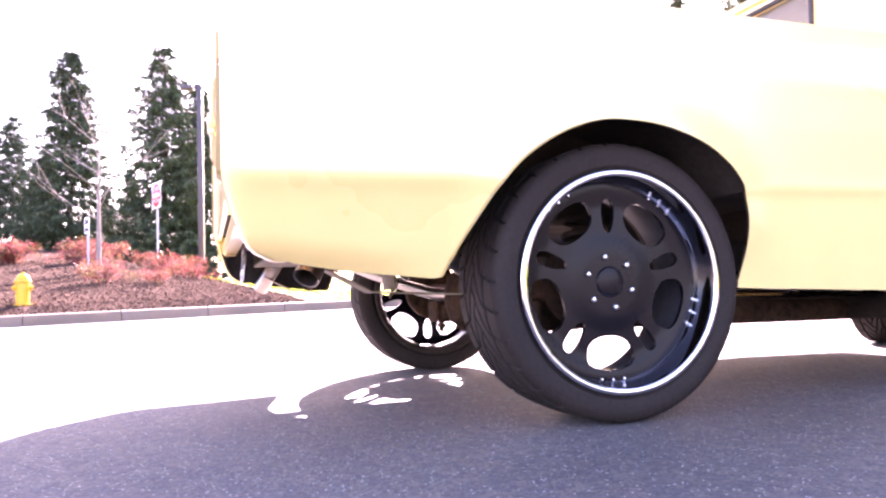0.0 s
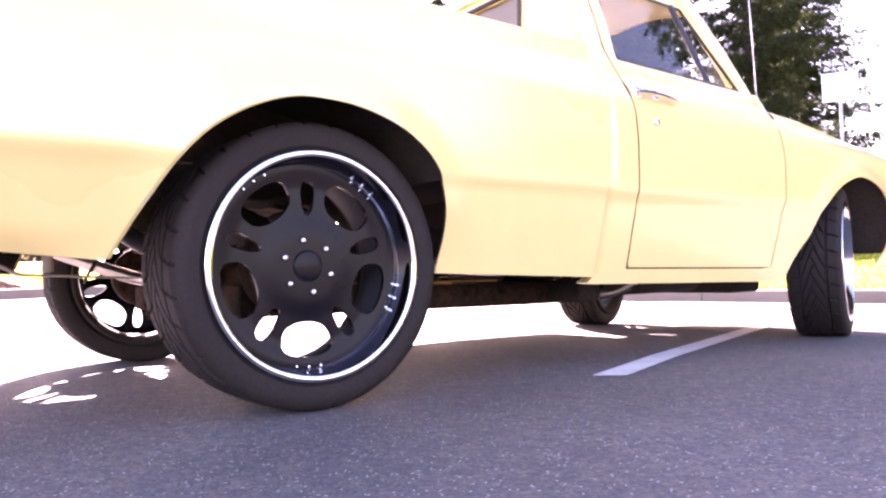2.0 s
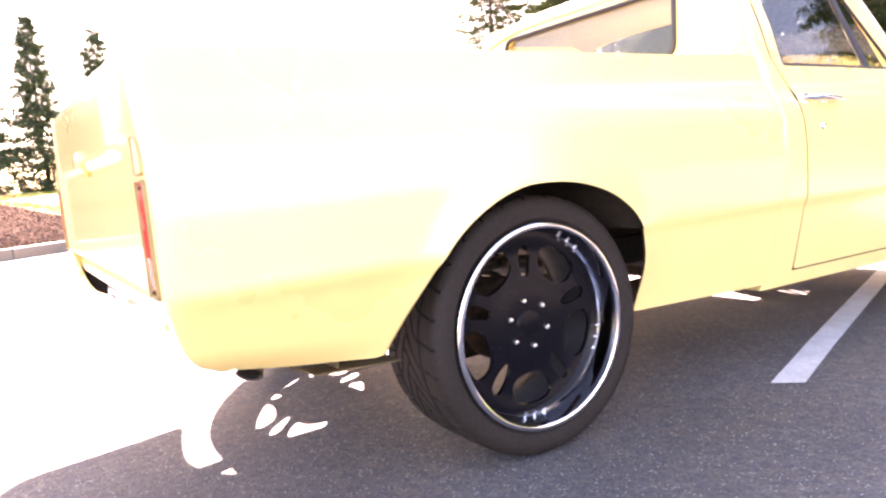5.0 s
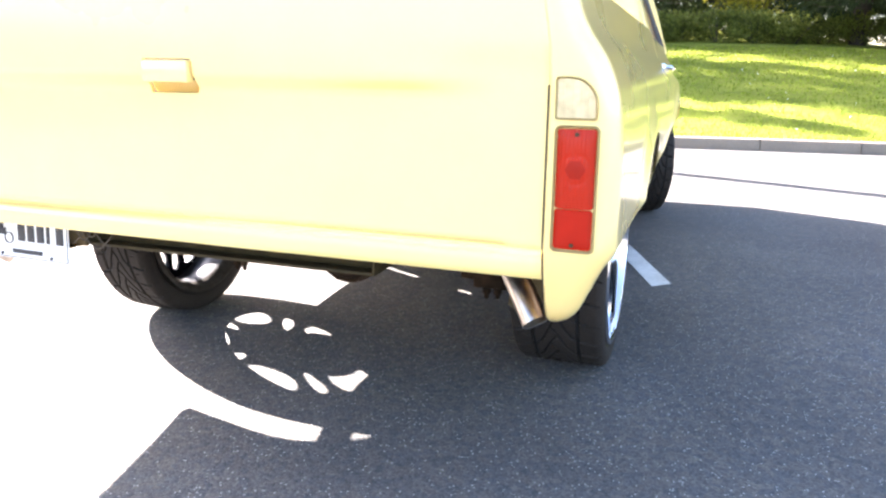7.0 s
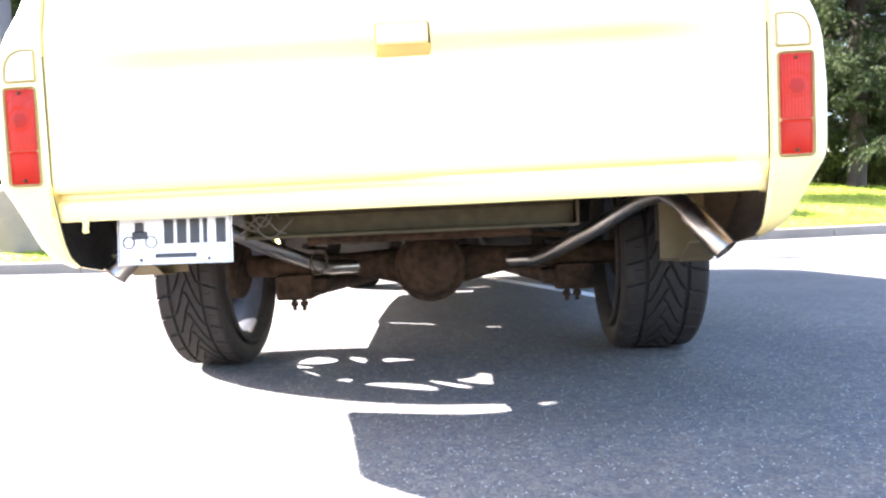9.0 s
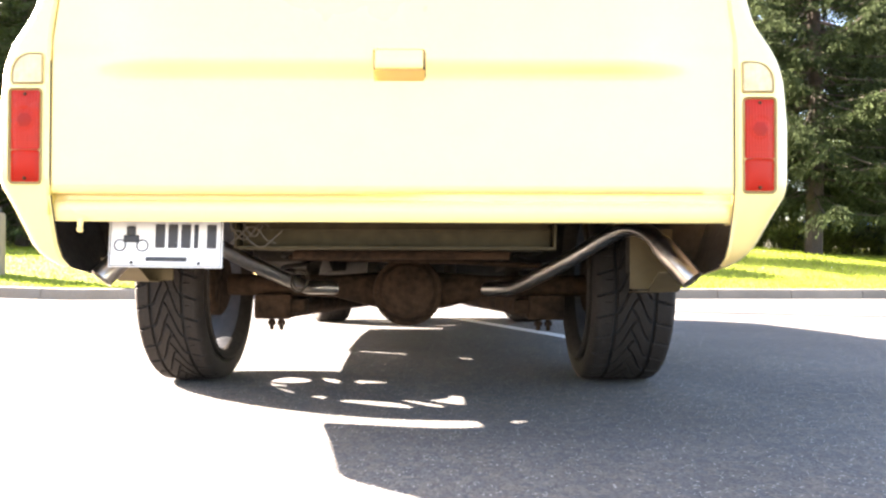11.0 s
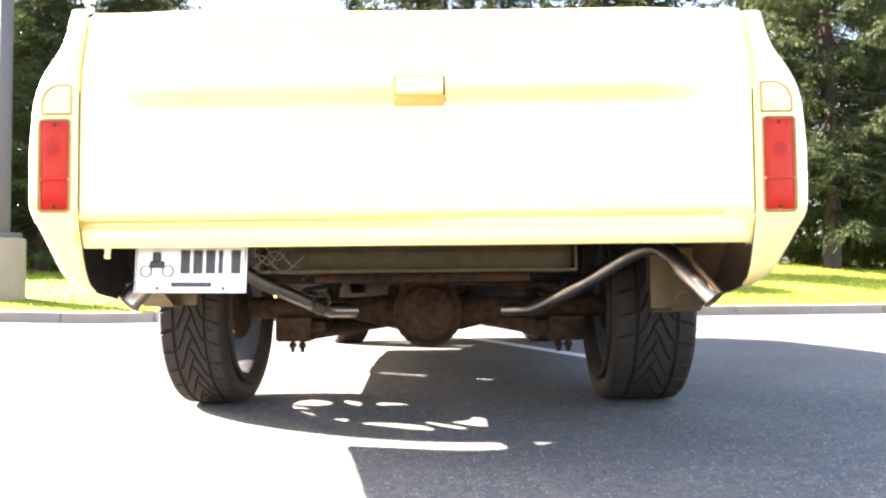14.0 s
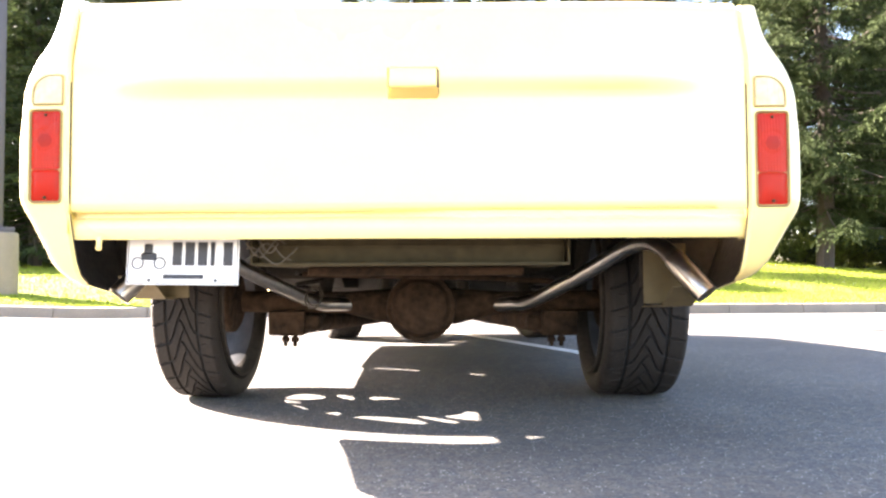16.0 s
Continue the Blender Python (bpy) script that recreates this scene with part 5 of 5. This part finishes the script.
fresh = leafy("fresh_bush", "bush with bright yellow-green young leaves", "bush", (1.8, 1.5, 1.3), 2400, 0.09, LEAF_YELLOW, 91, "yellow-green bushes")
for k, (s, d, q) in enumerate(((LAWN + 10.2, 12.2, 0.62), (LAWN + 8.6, 12.8, 0.8), (LAWN + 6.4, 13.0, 1.2), (LAWN + 4.0, 13.5, 1.5), (LAWN + 15.0, 16.0, 1.4))):
    m = pose(*along(s, d), rise(s, d) - 0.05, 0, 0, 70 * k)
    ob = fresh if k == 0 else copy_thing(fresh, m)
    ob.matrix_basis = m
    ob.scale = (q, q, q)

# young bare tree in the bed
bare = thing("bare_tree", "young leafless street tree with pale bark", "tree")
bm = bmesh.new()
tube(bm, curve_points([(0, 0, -0.2), (0.02, 0.0, 0.8), (-0.02, 0.01, 1.6), (0.05, 0, 2.4), (0.0, 0.04, 3.2)], 4), [0.058 - 0.0033 * k for k in range(17)], 10)
part("trunk", bm, PALE_BARK, bare)
rnd = random.Random(5)


def twig(bm, p, d, length, r, depth):
    pts = [p]
    for k in range(4):
        d = (d + Vector((rnd.gauss(0, 0.13), rnd.gauss(0, 0.13), rnd.uniform(-0.04, 0.13)))).normalized()
        pts.append(pts[-1] + d * length / 4)
    tube(bm, pts, [r * (1 - 0.2 * k) for k in range(5)], 5, cap=False)
    if depth:
        for k in range(rnd.choice((3, 4, 5))):
            q = pts[rnd.choice((1, 2, 3, 4))]
            twig(bm, q, (d + Vector((rnd.gauss(0, 0.6), rnd.gauss(0, 0.6), rnd.gauss(0.2, 0.3)))).normalized(), length * rnd.uniform(0.4, 0.65), r * 0.5, depth - 1)


for k in range(11):
    bm = bmesh.new()
    a = -1.9 + 2.4 * k
    z = 1.15 + 0.19 * k
    twig(bm, Vector((0, 0, z)), Vector((math.cos(a), math.sin(a), 0.62)).normalized(), 1.75 - 0.09 * k, 0.0105, 2)
    part("branch", bm, PALE_BARK, bare)
bare.matrix_basis = pose(-13.27, -2.10, ground_at(-13.27, -2.10) - 0.02, 0, 0, 20)


# ---- street furniture ----
def signpost(name, label, x, y, z0, z_sign, w, h, turn, face):
    root = thing(name, label, "road sign")
    bm = bmesh.new()
    tube(bm, [(0, 0.012, -0.1), (0, 0.012, z_sign - z0 + h / 2)], 0.03, 8)
    part("post", bm, GALV, root)
    bm = bmesh.new()
    box(bm, (-w / 2, -0.024, z_sign - z0 - h / 2), (w / 2, -0.020, z_sign - z0 + h / 2), 0.0015)
    panel = part("panel", bm, SIGN_WHITE, root)
    for f in face:
        f(panel, z_sign - z0)
    root.matrix_basis = pose(x, y, z0, 0, 0, turn)
    return root


def words(text, size, at, mat, parent):
    cu = bpy.data.curves.new("words", "FONT")
    cu.body, cu.size, cu.align_x, cu.align_y, cu.extrude = text, size, "CENTER", "CENTER", 0.001
    ob = new("lettering", cu)
    ob.data.materials.append(mat)
    ob.parent = parent
    ob.matrix_local = pose(*at, 90, 0, 0)
    return ob


def no_entry(panel, zc):
    bm = bmesh.new()
    lathe(bm, [(0.0, -0.003), (0.33, -0.003), (0.335, 0.0)], 40)
    bm.transform(Matrix.Translation((0, -0.025, zc)) @ Matrix.Rotation(radians(90), 4, "Z"))
    part("red_disc", bm, SIGN_RED, panel)
    bm = bmesh.new()
    box(bm, (-0.25, -0.034, zc - 0.055), (0.25, -0.029, zc + 0.055), 0.002)
    part("white_bar", bm, SIGN_WHITE, panel)
    words("DO NOT", 0.15, (0, -0.030, zc + 0.17), SIGN_WHITE, panel)
    words("ENTER", 0.15, (0, -0.030, zc - 0.17), SIGN_WHITE, panel)


def plain_mark(panel, zc):
    bm = bmesh.new()
    box(bm, (-0.09, -0.029, zc + 0.03), (0.09, -0.025, zc + 0.15), 0.002)
    part("dark_mark", bm, INK, panel)
    bm = bmesh.new()
    box(bm, (-0.09, -0.029, zc - 0.14), (0.09, -0.025, zc - 0.06), 0.002)
    part("dark_mark", bm, INK, panel)


signpost("no_entry_sign", "red and white no-entry sign on a thin grey post", -19.86, -1.42, 1.45, 3.48, 0.70, 0.76, 90 - 66, [no_entry])
signpost("small_sign", "small white sign with dark marks on a thin post", -16.21, -2.72, 1.15, 2.24, 0.27, 0.38, 90 - 60, [plain_mark])
signpost("sign_seen_from_behind", "blank pale back of a square sign on a post", -4.02, 14.74, 0.95, 3.75, 0.62, 0.56, 25, [])


def lamp_post(x, y, z, height, size, turn, pedestal):
    root = thing("street_lamp", "brown square lamp post" + (" on a round concrete base" if pedestal else " with a flat lamp head"), "street lamp", "lamp posts")
    bm = bmesh.new()
    b = 0.98 if pedestal else 0.0
    box(bm, (-size / 2, -size / 2, b), (size / 2, size / 2, height), 0.012)
    part("pole", bm, POLE_BROWN, root)
    if pedestal:
        bm = bmesh.new()
        lathe(bm, [(0.0, 0.98), (0.31, 0.98), (0.345, 0.965), (0.352, 0.92), (0.36, 0.0), (0.36, -0.3)], 40, "z")
        part("pedestal", bm, CONCRETE, root, "round weathered concrete pedestal")
        bm = bmesh.new()
        box(bm, (-0.22, -0.22, 0.978), (0.22, 0.22, 1.06), 0.012)
        part("base_cover", bm, POLE_BROWN, root)
    bm = bmesh.new()
    box(bm, (-0.15, -0.04, height - 0.10), (0.25, 0.04, height - 0.03), 0.008)
    part("arm", bm, POLE_BROWN, root)
    bm = bmesh.new()
    box(bm, (0.16, -0.14, height - 0.14), (0.52 if not pedestal else 0.75, 0.14, height + 0.0), 0.02)
    part("lamp_head", bm, POLE_BROWN, root)
    root.matrix_basis = pose(x, y, z, 0, 0, turn)
    return root


lamp_post(-18.9, -0.20, 1.55, 4.97, 0.15, -100, False)
lamp_post(0.12 - 0.541 * 13.5, -1.83 + 0.841 * 13.5, ground_at(-7.18, 9.52) - 0.02, 7.0, 0.20, 60, True)

# hydrant
hyd = thing("fire_hydrant", "yellow painted cast-iron fire hydrant by the kerb", "hydrant")
bm = bmesh.new()
lathe(bm, [(0.0, 0.56), (0.02, 0.56), (0.022, 0.53), (0.05, 0.52), (0.085, 0.49), (0.105, 0.44), (0.11, 0.42), (0.125, 0.415), (0.125, 0.39), (0.10, 0.385), (0.095, 0.06),
           (0.135, 0.055), (0.135, 0.0), (0.10, -0.05)], 24, "z")
part("barrel", bm, HYDRANT, hyd)
for a, r, L in ((0, 0.045, 0.155), (180, 0.045, 0.155), (90, 0.06, 0.165)):
    bm = bmesh.new()
    lathe(bm, [(0.0, L), (0.014, L), (0.016, L - 0.02), (r, L - 0.025), (r, L - 0.06), (r * 0.8, L - 0.065), (r * 0.8, 0.05)], 16)
    bm.transform(Matrix.Translation((0, 0, 0.31)) @ Matrix.Rotation(radians(a), 4, "Z"))
    part("outlet_cap", bm, HYDRANT, hyd)
hyd.matrix_basis = pose(-9.32, -2.59, 0.36, 0, 0, -70)
hyd.scale = (0.93, 0.93, 0.93)

# parked blue car glimpsed beyond the hedge
car = thing("parked_car", "blue parked car half hidden behind the hedge", "car")
bm = bmesh.new()
prof = [(-2.1, 0.35), (-2.15, 0.75), (-1.9, 0.88), (-1.2, 0.95), (-0.7, 1.38), (0.7, 1.40), (1.35, 0.98), (2.0, 0.86), (2.15, 0.65), (2.1, 0.35)]
rows = []
for w, ins in ((-0.85, 0.06), (-0.80, 0.0), (0.80, 0.0), (0.85, 0.06)):
    rows.append([bm.verts.new((x * (1 - ins * 0.3), w * (0.86 if z > 1.2 else 1.0), z)) for x, z in prof])
for a, b in zip(rows, rows[1:]):
    for j in range(len(prof)):
        k = (j + 1) % len(prof)
        bm.faces.new((a[j], a[k], b[k], b[j]))
bm.faces.new(rows[0][::-1])
bm.faces.new(rows[-1])
bmesh.ops.recalc_face_normals(bm, faces=bm.faces)
part("body", bm, BLUE_PAINT, car)
for x in (-1.3, 1.3):
    for w in (-0.80, 0.80):
        bm = bmesh.new()
        lathe(bm, [(0.0, -0.1), (0.2, -0.1), (0.31, -0.08), (0.31, 0.08), (0.2, 0.1), (0.0, 0.1)], 24)
        bm.transform(Matrix.Translation((x, w, 0.31)) @ Matrix.Rotation(radians(90), 4, "Z"))
        part("wheel", bm, RUBBER, car)
cx, cy = 0.12 + 0.47 * 32.5, -1.83 + 0.88 * 32.5
car.matrix_basis = pose(cx, cy, ground_at(cx, cy) - 0.05, 0, 0, 15)

# ---- grass blades, bark chips, fallen bits ----
rnd = random.Random(11)
V, F = [], []
for k in range(60000):
    s = rnd.uniform(SPLIT + 0.1, LAWN + 24)
    d = 0.17 + 11.0 * rnd.random() ** 1.7
    p = Vector((*along(s, d), rise(s, d) - 0.01))
    w = Vector((rnd.gauss(0, 0.35), rnd.gauss(0, 0.35), 1)).normalized()
    blade_quad(V, F, p, w, rnd.uniform(0.03, 0.075), 0.014 + 0.002 * d, rnd)
tagged(mesh_part("grass", V, F, BLADE, None), "short green grass blades of the lawn", "grass", kind="stuff")
V, F = [], []
for k in range(40000):
    s = rnd.uniform(8.0, SPLIT)
    d = 0.18 + 9.0 * rnd.random() ** 1.6
    p = Vector((*along(s, d), rise(s, d) + rnd.uniform(0, 0.015)))
    w = Vector((rnd.gauss(0, 1), rnd.gauss(0, 1), rnd.gauss(0.1, 0.35))).normalized()
    blade_quad(V, F, p, w, rnd.uniform(0.02, 0.065), rnd.uniform(0.008, 0.022), rnd)
tagged(mesh_part("bark_chips", V, F, CHIP, None), "loose brown bark chips over the bed", "mulch", kind="stuff")
V, F = [], []
for k in range(140):
    s, d = rnd.uniform(LAWN + 3, LAWN + 20), rnd.uniform(0.4, 9.0)
    p = Vector((*along(s, d), rise(s, d) + 0.05))
    blade_quad(V, F, p, Vector((rnd.gauss(0, 1), rnd.gauss(0, 1), 0.2)).normalized(), rnd.uniform(0.02, 0.045), 0.024, rnd)
tagged(mesh_part("daisies", V, F, SIGN_WHITE, None), "scattered small white flowers in the lawn", "flowers", kind="stuff")
